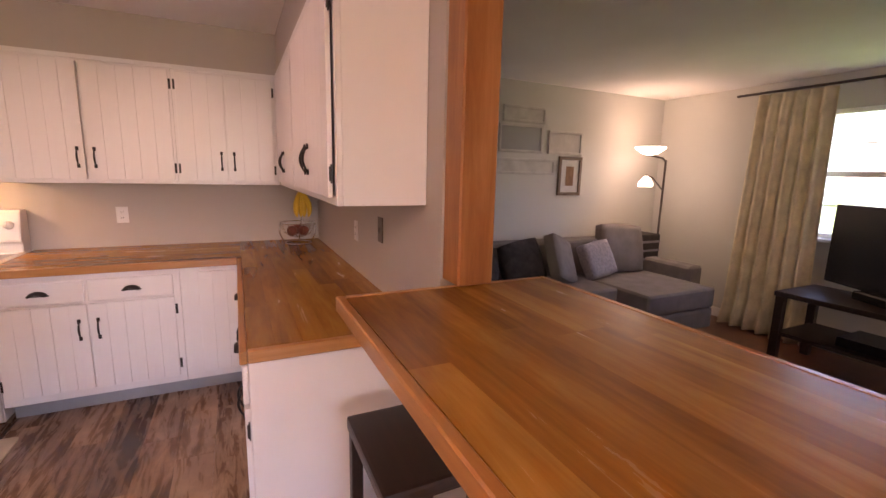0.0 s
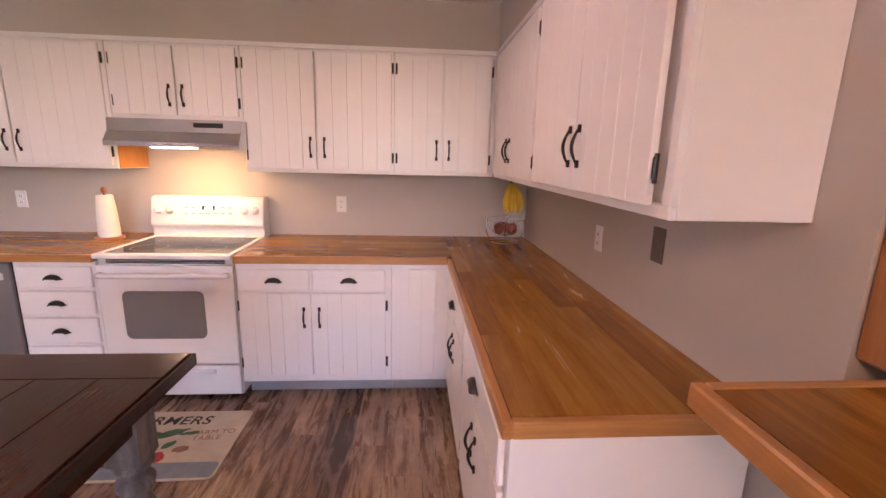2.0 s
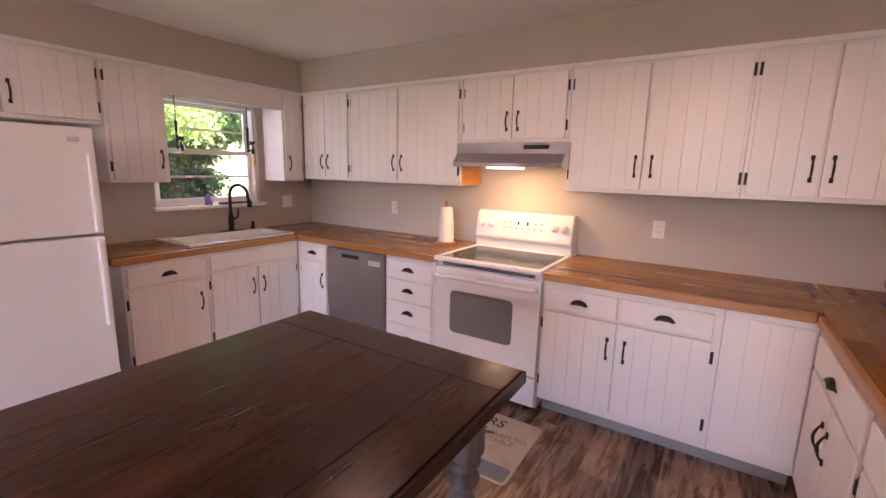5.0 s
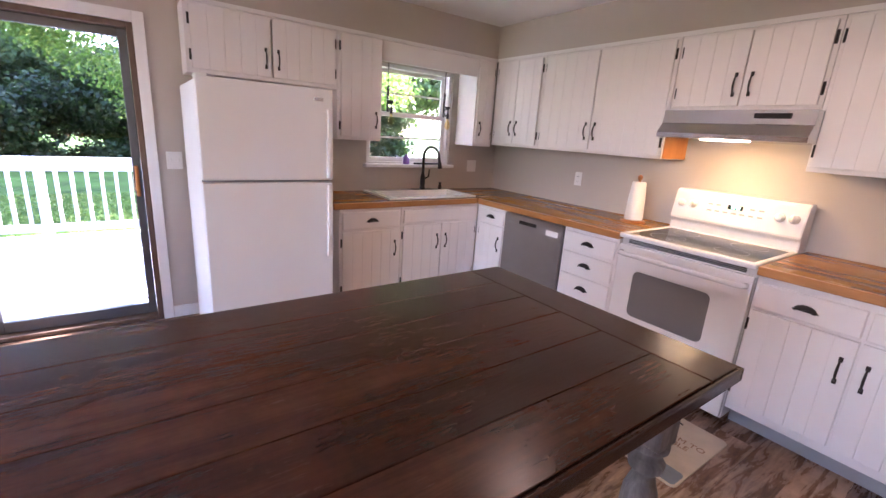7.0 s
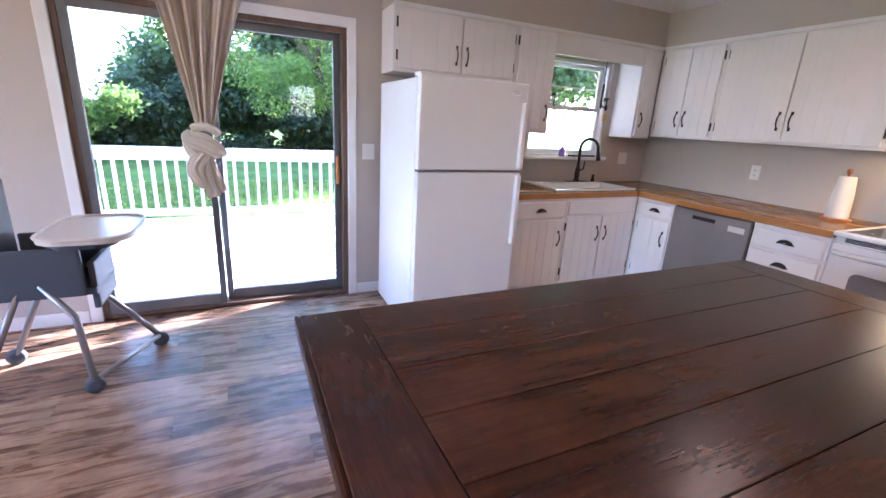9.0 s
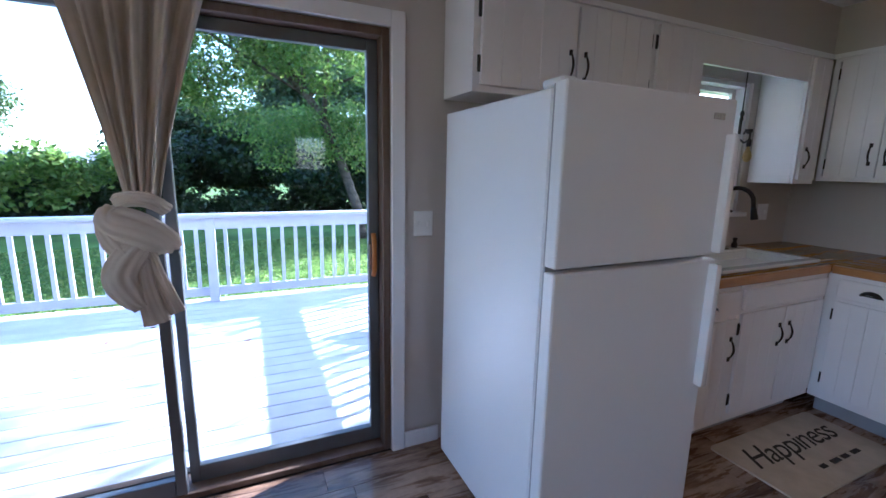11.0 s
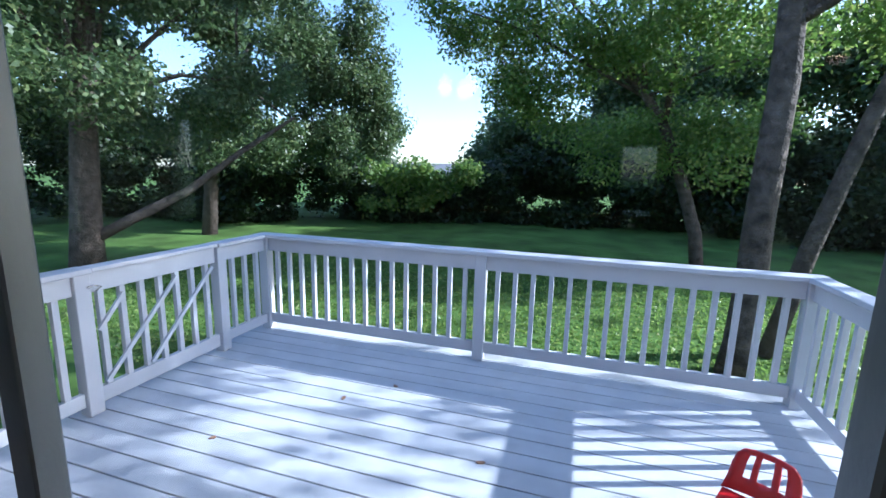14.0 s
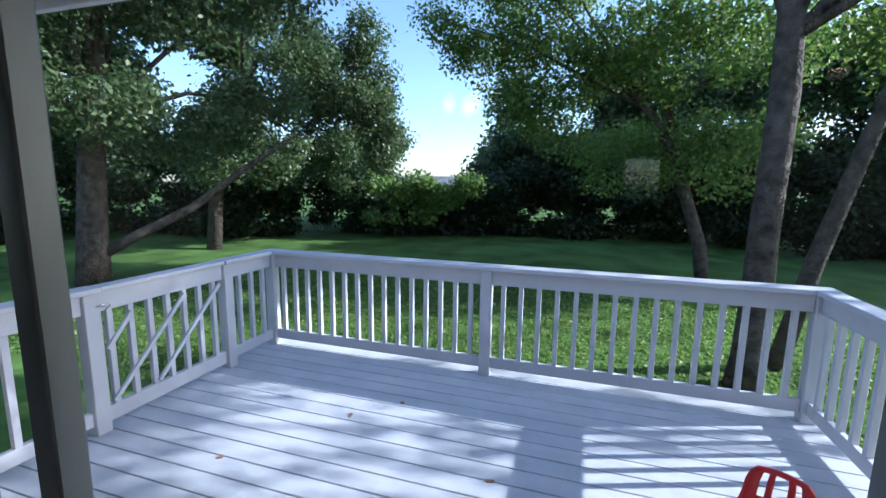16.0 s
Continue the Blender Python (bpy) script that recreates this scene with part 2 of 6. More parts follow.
M_HOODBULB = glow("lit_hood_lens", (1.0, 0.86, 0.6), 1.6)
M_CURT = paint("tan_linen_curtain", (0.52, 0.46, 0.38), 0.9, 0.10, 5, 240, 0.5, spec=0.1)
M_GRASS = paint("lawn_soil_green", (0.075, 0.130, 0.030), 0.95, 0.5, 0.9, 30, 0.8, spec=0.1)
M_BARK = paint("grey_bark", (0.085, 0.066, 0.054), 0.9, 0.6, 7, 16, 1.0, spec=0.2, deep=0.05)
M_SIDING = paint("white_siding", (0.62, 0.62, 0.64), 0.6, 0.03, 3, 60, 0.1)
M_ROOF = paint("grey_shingles", (0.20, 0.195, 0.20), 0.9, 0.2, 6, 40, 0.5)
M_LEAFA = leaf_mat("oak_leaves", (0.050, 0.082, 0.030), (0.100, 0.155, 0.055), (0.20, 0.24, 0.09))
# Lighter, yellower than the oak set: sunshine on crowns put into the colour.
M_LEAFB = leaf_mat("sun_tinted_leaves", (0.085, 0.150, 0.028), (0.175, 0.280, 0.055), (0.36, 0.40, 0.11))
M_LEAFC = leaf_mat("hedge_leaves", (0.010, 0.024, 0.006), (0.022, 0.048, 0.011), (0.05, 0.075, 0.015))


# ---- building helpers ----
HOME = {}


def thing(name, where, label, category, group="", kind=""):
    ob = new(name)
    ob.empty_display_size = 0.1
    ob.location = where
    HOME[ob.name] = Matrix.Translation(Vector(where)).inverted()
    return tagged(ob, label, category, group, kind)


def part(name, bm, material, parent=None, label="", smooth=False):
    me = bpy.data.meshes.new(name)
    bm.to_mesh(me)
    bm.free()
    me.materials.append(material)
    if smooth:
        me.shade_smooth()
    ob = new(name, me)
    if parent is not None:
        ob.parent = parent
        ob.matrix_parent_inverse = HOME.get(parent.name, Matrix())
    if label:
        ob["label"] = label
    return ob


def box(p, q, bevel=0.0, bm=None, segs=1):
    tmp = bmesh.new()
    lo = [min(a, b) for a, b in zip(p, q)]
    hi = [max(a, b) for a, b in zip(p, q)]
    bmesh.ops.create_cube(tmp, size=1.0)
    for v in tmp.verts:
        v.co = Vector([lo[i] + (hi[i] - lo[i]) * (v.co[i] + 0.5) for i in range(3)])
    if bevel > 0:
        bmesh.ops.bevel(tmp, geom=list(tmp.edges), offset=bevel, segments=segs, affect="EDGES", profile=0.7)
    if bm is None:
        return tmp
    me = bpy.data.meshes.new("tmp")
    tmp.to_mesh(me)
    tmp.free()
    bm.from_mesh(me)
    bpy.data.meshes.remove(me)
    return bm


def tube(points, radius, sides=8, bm=None, ends=True):
    """A round bar along points; radius is one number or one for each point."""
    bm = bm or bmesh.new()
    pts = [Vector(p) for p in points]
    rad = radius if isinstance(radius, (list, tuple)) else [radius] * len(pts)
    rings = []
    side = None
    for i, p in enumerate(pts):
        d = (pts[min(i + 1, len(pts) - 1)] - pts[max(i - 1, 0)]).normalized()
        if side is None:
            side = d.orthogonal().normalized()
        side = (side - d * side.dot(d)).normalized()
        up = d.cross(side)
        rings.append([bm.verts.new(p + (side * math.cos(a) + up * math.sin(a)) * rad[i]) for a in [2 * math.pi * k / sides for k in range(sides)]])
    for r, s in zip(rings, rings[1:]):
        for k in range(sides):
            bm.faces.new((r[k], r[(k + 1) % sides], s[(k + 1) % sides], s[k]))
    if ends:
        bm.faces.new(rings[0][::-1])
        bm.faces.new(rings[-1])
    return bm


def lathe(centre, profile, sides=20, bm=None, cap=True):
    """A turned shape: profile rows of radius and height."""
    bm = bm or bmesh.new()
    cx, cy, cz = centre
    rings = [[bm.verts.new((cx + r * math.cos(2 * math.pi * k / sides), cy + r * math.sin(2 * math.pi * k / sides), cz + h)) for k in range(sides)] for r, h in profile]
    for r, s in zip(rings, rings[1:]):
        for k in range(sides):
            bm.faces.new((r[k], r[(k + 1) % sides], s[(k + 1) % sides], s[k]))
    if cap:
        bm.faces.new(rings[0][::-1])
        bm.faces.new(rings[-1])
    return bm


def cushion(centre, size, rot=(0, 0, 0), puff=0.35):
    bm = bmesh.new()
    bmesh.ops.create_cube(bm, size=1.0)
    bmesh.ops.subdivide_edges(bm, edges=list(bm.edges), cuts=7, use_grid_fill=True)
    for v in bm.verts:
        x, y, z = v.co * 2
        k = 1 - puff * (max(abs(x), abs(z)) ** 3) if abs(y) > 0.0 else 1
        v.co = Vector((x * (1 - 0.06 * z * z), y * max(k, 0.15), z * (1 - 0.06 * x * x))) * 0.5
        v.co = Vector((v.co.x * size[0], v.co.y * size[1], v.co.z * size[2]))
    bm.transform(pose(*centre, *rot))
    return bm


def solid(name, p, q, material, bevel=0.0, label="", category="", kind="structure"):
    return tagged(part(name, box(p, q, bevel), material), label, category, kind=kind)


class Face:
    """A cabinet front: u runs along it, d out of it."""

    def __init__(self, side, at):
        self.side, self.at = side, at

    def p(self, u, d, z):
        if self.side == "N":
            return (u, self.at - d, z)
        if self.side == "E":
            return (self.at - d, u, z)
        return (self.at + d, u, z)

    def box(self, u0, u1, z0, z1, d0, d1, bevel=0.0, bm=None):
        return box(self.p(u0, d0, z0), self.p(u1, d1, z1), bevel, bm)


CUBE = {}


def piece(name, p, q, material, parent, bevel=0.0015):
    """One board: an object of its own, on a mesh shared by boards of the same size."""
    size = tuple(round(b - a, 3) for a, b in zip(p, q))
    key = (size, material.name, name)
    if key not in CUBE:
        bm = box((0, 0, 0), size, bevel)
        me = bpy.data.meshes.new(name)
        bm.to_mesh(me)
        bm.free()
        me.materials.append(material)
        CUBE[key] = me
    ob = new(name, CUBE[key])
    ob.location = p
    ob.parent = parent
    ob.matrix_parent_inverse = HOME.get(parent.name, Matrix())
    return ob


def bow_handle(parent, f, u, z, length=0.106, out=0.0):
    """Curved iron bow pull, thickest in its middle, on two feet."""
    n = 12
    pts = [f.p(u, out + 0.006 + 0.018 * math.sin(math.pi * i / n), z - length / 2 + length * i / n) for i in range(n + 1)]
    bm = tube(pts, [0.0032 + 0.0024 * math.sin(math.pi * i / n) for i in range(n + 1)], 8)
    for e in (-1, 1):
        f.box(u - 0.008, u + 0.008, z + e * length / 2 - 0.012, z + e * length / 2 + 0.012, out, out + 0.008, 0.002, bm)
    return part("handle", bm, M_BLACK, parent, "curved black iron bow handle", True)


def cup_pull(parent, f, u, z, out=0.0):
    """Half-dome cup pull with a flange."""
    bm = bmesh.new()
    rows = []
    for i in range(6):
        a = math.pi / 2 * i / 5
        rows.append([bm.verts.new(f.p(u + 0.046 * math.cos(b) * math.cos(a * 0.55), out + 0.004 + 0.024 * math.sin(a), z - 0.012 + 0.03 * math.sin(b) * math.cos(a * 0.75))) for b in [math.pi * k / 12 for k in range(13)]])
    for r, s in zip(rows, rows[1:]):
        for k in range(12):
            bm.faces.new((r[k], r[k + 1], s[k + 1], s[k]))
    f.box(u - 0.050, u + 0.050, z - 0.014, z - 0.008, out, out + 0.006, 0.0, bm)
    return part("handle", bm, M_BLACK, parent, "black iron cup pull", True)


def hinge(parent, f, u, z, out=0.0):
    bm = f.box(u - 0.007, u + 0.007, z - 0.032, z + 0.032, out, out + 0.005, 0.001)
    bm = tube([f.p(u, out + 0.006, z - 0.024), f.p(u, out + 0.006, z + 0.024)], 0.0045, 6, bm)
    return part("hinge", bm, M_BLACK, parent)


def board_door(parent, f, u0, u1, z0, z1, boards, pull=None, hinge_at=None, pull_z=None, name="door", thick=0.019):
    """A door of bevelled upright boards with grooves between them."""
    bm = f.box(u0 + 0.002, u1 - 0.002, z0 + 0.002, z1 - 0.002, 0.002, thick - 0.005)
    w = (u1 - u0) / boards
    ob = part(name, bm, M_CAB, parent)
    for i in range(boards):
        p, q = f.p(u0 + i * w, 0.001, z0), f.p(u0 + (i + 1) * w - 0.0005, thick, z1)
        piece("board", tuple(min(a, b) for a, b in zip(p, q)), tuple(max(a, b) for a, b in zip(p, q)), M_CAB, ob, 0.0018)
    if pull is not None:
        bow_handle(ob, f, pull, pull_z if pull_z is not None else z0 + 0.16, out=thick)
    if hinge_at is not None:
        for z in (z0 + 0.08, z1 - 0.08):
            hinge(ob, f, hinge_at, z, 0.004)
    return ob


def drawer_front(parent, f, u0, u1, z0, z1, pull=True):
    ob = part("drawer", f.box(u0, u1, z0, z1, 0.001, 0.020, 0.005), M_CAB, parent)
    if pull:
        cup_pull(ob, f, (u0 + u1) / 2, (z0 + z1) / 2, 0.020)
    return ob


def upper_cabinet(f, depth, u0, u1, z0, z1, doors, label, extra=None):
    """A wall cabinet: carcass, face frame and its doors. doors: rows of u0, u1, pull side (+1 / -1)."""
    mid = f.p((u0 + u1) / 2, -depth / 2, z0)
    cab = thing("wall_cabinet", mid, label, "wall cabinet", "white wall cabinets")
    bm = f.box(u0, u1, z0, z1, -depth, -0.018, 0.002)
    part("body", bm, M_CAB, cab)
    fr = f.box(u0, u1, z0, z0 + 0.03, -0.017, 0.0, 0.002)
    f.box(u0, u1, z1 - 0.035, z1, -0.017, 0.0, 0.002, fr)
    f.box(u0, u0 + 0.028, z0 + 0.03, z1 - 0.035, -0.017, 0.0, 0.0, fr)
    f.box(u1 - 0.028, u1, z0 + 0.03, z1 - 0.035, -0.017, 0.0, 0.0, fr)
    f.box((u0 + u1) / 2 - 0.02, (u0 + u1) / 2 + 0.02, z0 + 0.03, z1 - 0.035, -0.017, -0.001, 0.0, fr)
    part("face_frame", fr, M_CAB, cab)
    for a, b, side in doors:
        n = max(2, round((b - a) / 0.092))
        pull = (b - 0.035) if side > 0 else (a + 0.035)
        hin = (a - 0.006) if side > 0 else (b + 0.006)
        board_door(cab, f, a, b, z0 + 0.025, z1 - 0.03, n, pull, hin, z0 + (0.16 if z1 - z0 > 0.5 else 0.14))
    return cab


def base_cabinet(f, depth, u0, u1, fronts, label, toe=True, z1=0.872):
    """A floor cabinet: carcass, toe kick and fronts. fronts: ('door', u0, u1, z0, z1, pull, hinge) or ('drawer', ...)."""
    cab = thing("base_cabinet", f.p((u0 + u1) / 2, -depth / 2, 0.0), label, "base cabinet", "white base cabinets")
    part("body", f.box(u0, u1, 0.118, z1, -depth, 0.0, 0.002), M_CAB, cab)
    part("toe_kick", f.box(u0, u1, 0.0, 0.117, -depth + 0.02, -0.105), M_TOE, cab)
    for fr in fronts:
        if fr[0] == "door":
            _, a, b, za, zb, pull, hin = fr
            board_door(cab, f, a, b, za, zb, max(2, round((b - a) / 0.085)), pull, hin, zb - 0.15)
        else:
            _, a, b, za, zb, pull = fr
            drawer_front(cab, f, a, b, za, zb, pull)
    return cab


# ---- the house: walls, floors, ceiling ----
WX, NY, EX, SY, CEIL = -3.14, 4.38, 1.53, -4.6, 2.42
DOOR0, DOOR1, DOORH = -0.36, 1.28, 1.99
WIN0, WIN1, WINZ0, WINZ1 = 2.88, 3.77, 1.15, 2.0


def joined(name, boxes, material, label="", category="", kind="structure", bevel=0.0):
    bm = bmesh.new()
    for p, q in boxes:
        box(p, q, bevel, bm)
    return tagged(part(name, bm, material), label, category, kind=kind)


joined("wall_west", [((-3.30, SY, -0.1), (WX, DOOR0, CEIL)), ((-3.30, DOOR0, DOORH), (WX, DOOR1, CEIL)), ((-3.30, DOOR1, -0.1), (WX, WIN0, CEIL)),
                     ((-3.30, WIN0, -0.1), (WX, WIN1, WINZ0)), ((-3.30, WIN0, WINZ1), (WX, WIN1, CEIL)), ((-3.30, WIN1, -0.1), (WX, NY + 0.14, CEIL))],
       M_WALL, "greige painted kitchen wall with door and window openings", "wall")
joined("wall_north", [((WX, NY, -0.1), (EX + 0.13, NY + 0.14, CEIL))], M_WALL, "greige painted kitchen wall behind the stove", "wall")
joined("wall_east", [((EX, 1.92, 0.0), (EX + 0.13, NY, CEIL))], M_WALL, "greige painted wall between kitchen and living room", "wall")
joined("half_wall", [((EX, -0.75, 0.0), (EX + 0.13, 1.92, 1.085))], M_WALL, "low painted wall that carries the breakfast bar", "wall")
# Wide opening added out of view as the place of the fill lamp.
joined("wall_south", [((-3.30, SY - 0.14, -0.1), (-1.4, SY, CEIL)), ((-1.4, SY - 0.14, -0.1), (1.8, SY, 0.70)), ((-1.4, SY - 0.14, 2.20), (1.8, SY, CEIL)), ((1.8, SY - 0.14, -0.1), (5.79, SY, CEIL))], M_WALL, "greige painted dining end wall with an added opening for fill light", "wall")
joined("wall_living_north", [((EX + 0.13, NY, -0.1), (5.79, NY + 0.14, CEIL))], M_LRWALL, "pale painted living room wall behind the sofa", "wall")
LW0, LW1, LZ0, LZ1 = 1.75, 2.72, 1.0, 2.12
joined("wall_living_east", [((5.65, SY, -0.1), (5.79, LW0, CEIL)), ((5.65, LW0, -0.1), (5.79, LW1, LZ0)), ((5.65, LW0, LZ1), (5.79, LW1, CEIL)), ((5.65, LW1, -0.1), (5.79, NY, CEIL))],
       M_LRWALL, "pale painted living room wall with a window", "wall")
solid("ceiling", (-3.30, SY - 0.14, CEIL), (5.79, NY + 0.14, CEIL + 0.1), M_CEIL, 0, "off-white textured plaster ceiling", "ceiling")
joined("soffit", [((WX, 4.062, 2.135), (EX, NY, CEIL)), ((1.212, 2.05, 2.135), (EX, 4.062, CEIL)), ((WX, 1.53, 2.135), (-2.862, 4.062, CEIL))], M_WALL,
       "greige painted soffit boxed in above the wall cabinets", "soffit")
joined("trim_soffit", [((-2.875, 4.048, 2.118), (1.20, 4.060, 2.145)), ((1.198, 2.045, 2.118), (1.210, 4.048, 2.145)), ((-2.860, 1.53, 2.118), (-2.848, 4.048, 2.145))], M_TRIM,
       "narrow white moulding under the soffit", "trim")
floor = solid("floor", (-3.30, SY, -0.14), (EX + 0.13, NY, -0.006), M_DARKGAP, 0, "greyish brown wood-look plank kitchen floor", "floor")
floor_l = solid("floor_living", (EX + 0.13, SY, -0.14), (5.65, NY, -0.003), M_LRFLOOR, 0, "dark red-brown hardwood living room floor", "floor")
joined("baseboard", [((WX, 1.345, 0.0), (WX + 0.014, 1.53, 0.085)), ((WX, SY, 0.0), (WX + 0.014, DOOR0 - 0.07, 0.085)), ((EX - 0.014, -0.75, 0.0), (EX, 1.95, 0.085))], M_TRIM, "white painted baseboard", "baseboard", bevel=0.003)
joined("baseboard_living", [((5.636, SY, 0.0), (5.65, NY, 0.10)), ((EX + 0.13, NY - 0.014, 0.0), (5.636, NY, 0.10))], M_TRIM, "white painted living room baseboard", "baseboard", bevel=0.003)
joined("door_trim", [((WX, DOOR1, 0.0), (WX + 0.018, DOOR1 + 0.062, DOORH + 0.065)), ((WX, DOOR0 - 0.062, 0.0), (WX + 0.018, DOOR0, DOORH + 0.065)),
                     ((WX, DOOR0, DOORH), (WX + 0.018, DOOR1, DOORH + 0.065))], M_TRIM, "white painted casing round the patio door", "trim", bevel=0.003)

# ---- patio door ----
door = thing("patio_door", (-3.24, 0.46, 0.0), "aluminium sliding glass patio door in a brown frame, closed", "patio door", kind="structure")
fr = bmesh.new()
for p, q in [((-3.29, DOOR1 - 0.035, 0), (-3.15, DOOR1 - 0.001, DOORH)), ((-3.29, DOOR0 + 0.001, 0), (-3.15, DOOR0 + 0.035, DOORH)), ((-3.29, DOOR0 + 0.035, DOORH - 0.035), (-3.15, DOOR1 - 0.035, DOORH - 0.001)),
             ((-3.29, DOOR0 + 0.035, 0.0), (-3.15, DOOR1 - 0.035, 0.028))]:
    box(p, q, 0.003, fr)
part("frame", fr, M_JAMB, door, "brown wooden door frame")


def sash(name, x, y0, y1, stile0, stile1):
    bm = bmesh.new()
    z0, z1 = 0.030, DOORH - 0.037
    for p, q in [((x - 0.018, y0, z0), (x + 0.018, y0 + stile0, z1)), ((x - 0.018, y1 - stile1, z0), (x + 0.018, y1, z1)),
                 ((x - 0.018, y0 + stile0, z0), (x + 0.018, y1 - stile1, z0 + 0.075)), ((x - 0.018, y0 + stile0, z1 - 0.05), (x + 0.018, y1 - stile1, z1))]:
        box(p, q, 0.003, bm)
    ob = part(name, bm, M_ALU, door)
    g = part("pane", box((x - 0.003, y0 + stile0 - 0.004, z0 + 0.07), (x + 0.003, y1 - stile1 + 0.004, z1 - 0.045)), M_GLASS, ob)
    g.visible_shadow = False
    return ob


slider = sash("sliding_panel", -3.235, 0.390, DOOR1 - 0.037, 0.040, 0.048)
fixed = sash("fixed_panel", -3.168, DOOR0 + 0.037, 0.386, 0.045, 0.042)
hb = tube([(-3.21, 1.215, 0.90), (-3.195, 1.215, 0.93), (-3.192, 1.215, 1.0), (-3.195, 1.215, 1.07), (-3.21, 1.215, 1.10)], 0.012, 8)
part("handle", hb, M_RAWWOOD, slider, "orange wooden pull handle", True)
part("latch", box((-3.217, 1.19, 0.93), (-3.207, 1.205, 1.05), 0.002), M_STEEL, slider)

# ---- kitchen window ----
win = thing("window_1", (-3.22, 3.3, WINZ0), "white double-hung kitchen window with one bar across each sash", "window", kind="structure")
bm = bmesh.new()
for p, q in [((-3.28, WIN0, WINZ0), (-3.16, WIN0 + 0.03, WINZ1)), ((-3.28, WIN1 - 0.03, WINZ0), (-3.16, WIN1, WINZ1)), ((-3.28, WIN0 + 0.03, WINZ1 - 0.03), (-3.16, WIN1 - 0.03, WINZ1)),
             ((-3.28, WIN0 + 0.03, WINZ0), (-3.16, WIN1 - 0.03, WINZ0 + 0.02))]:
    box(p, q, 0.003, bm)
part("window_frame", bm, M_TRIM, win)
part("window_sill", box((-3.16, WIN0 - 0.03, WINZ0 - 0.025), (WX + 0.06, WIN1 + 0.03, WINZ0 + 0.004), 0.005), M_TRIM, win)
for i, (x, z0, z1) in enumerate(((-3.215, 1.17, 1.60), (-3.245, 1.57, 1.97))):
    y0, y1 = WIN0 + 0.03, WIN1 - 0.03
    bm = bmesh.new()
    for p, q in [((x - 0.014, y0, z0), (x + 0.014, y0 + 0.035, z1)), ((x - 0.014, y1 - 0.035, z0), (x + 0.014, y1, z1)), ((x - 0.014, y0 + 0.035, z0), (x + 0.014, y1 - 0.035, z0 + 0.04)),
                 ((x - 0.014, y0 + 0.035, z1 - 0.032), (x + 0.014, y1 - 0.035, z1))]:
        box(p, q, 0.002, bm)
    s = part("sash", bm, M_TRIM, win)
    part("muntin", box((x - 0.0045, y0 + 0.035, (z0 + z1) / 2 - 0.008), (x + 0.0045, y1 - 0.035, (z0 + z1) / 2 + 0.008)), M_TRIM, s)
    g = part("pane", box((x - 0.002, y0 + 0.034, z0 + 0.038), (x + 0.002, y1 - 0.034, z1 - 0.03)), M_GLASS, s)
    g.visible_shadow = False

# ---- wall cabinets ----
UP0, UP1 = 1.375, 2.133
FN, FE, FW = Face("N", 4.060), Face("E", 1.210), Face("W", -2.860)
LAB = "white board-front wall cabinet with black iron handles"
upper_cabinet(FN, 0.318, -2.845, -2.248, UP0, UP1, [(-2.80, -2.553, 1), (-2.548, -2.275, -1)], LAB)
c = upper_cabinet(FN, 0.318, -2.246, -1.150, UP0, UP1, [(-2.225, -1.728, 1), (-1.718, -1.172, -1)], LAB)
part("side_panel", box((-1.149, 4.075, UP0 + 0.004), (-1.145, 4.375, 1.678)), M_RAWWOOD, c, "bare orange plywood side")
upper_cabinet(FN, 0.318, -1.144, -0.372, 1.680, UP1, [(-1.118, -0.755, 1), (-0.745, -0.392, -1)], "short white wall cabinet above the range hood")
upper_cabinet(FN, 0.318, -0.368, 0.560, UP0, UP1, [(-0.348, 0.072, 1), (0.088, 0.545, -1)], LAB)
upper_cabinet(FN, 0.318, 0.562, 1.208, UP0, UP1, [(0.582, 0.866, 1), (0.876, 1.172, -1)], LAB)
upper_cabinet(FE, 0.318, 3.072, 4.040, UP0, UP1, [(3.555, 3.985, -1), (3.095, 3.548, 1)], LAB)
upper_cabinet(FE, 0.318, 2.050, 3.070, UP0, UP1, [(2.570, 3.045, -1), (2.115, 2.562, 1)], LAB)
upper_cabinet(FW, 0.276, 1.530, 2.500, 1.715, UP1, [(1.560, 2.030, 1), (2.042, 2.478, -1)], "short white wall cabinet above the refrigerator")
upper_cabinet(FW, 0.276, 2.502, 2.870, 1.355, UP1, [(2.525, 2.852, 1)], "narrow white wall cabinet beside the kitchen window")
upper_cabinet(FW, 0.276, 3.835, 4.058, 1.355, UP1, [(3.852, 4.030, -1)], "narrow white wall cabinet in the corner by the window")
tagged(part("valance_board", box((-2.880, 2.872, 1.968), (-2.861, 3.833, 2.117), 0.002), M_CAB), "white valance board between cabinets over the window", "valance")

# ---- base cabinets ----
BN, BE_, BW = Face("N", 3.690), Face("E", 0.915), Face("W", -2.530)
base_cabinet(BN, 0.66, -0.338, 0.560, [("drawer", -0.325, 0.082, 0.705, 0.835, True), ("drawer", 0.098, 0.525, 0.705, 0.835, True),
                                      ("door", -0.325, 0.085, 0.168, 0.690, 0.045, -0.332), ("door", 0.096, 0.525, 0.168, 0.690, 0.135, 0.532)], "white base cabinet with two drawers and two board doors")
base_cabinet(BN, 0.66, 0.562, 0.913, [("door", 0.660, 0.905, 0.168, 0.838, None, None)], "white corner base cabinet with a blank board door")
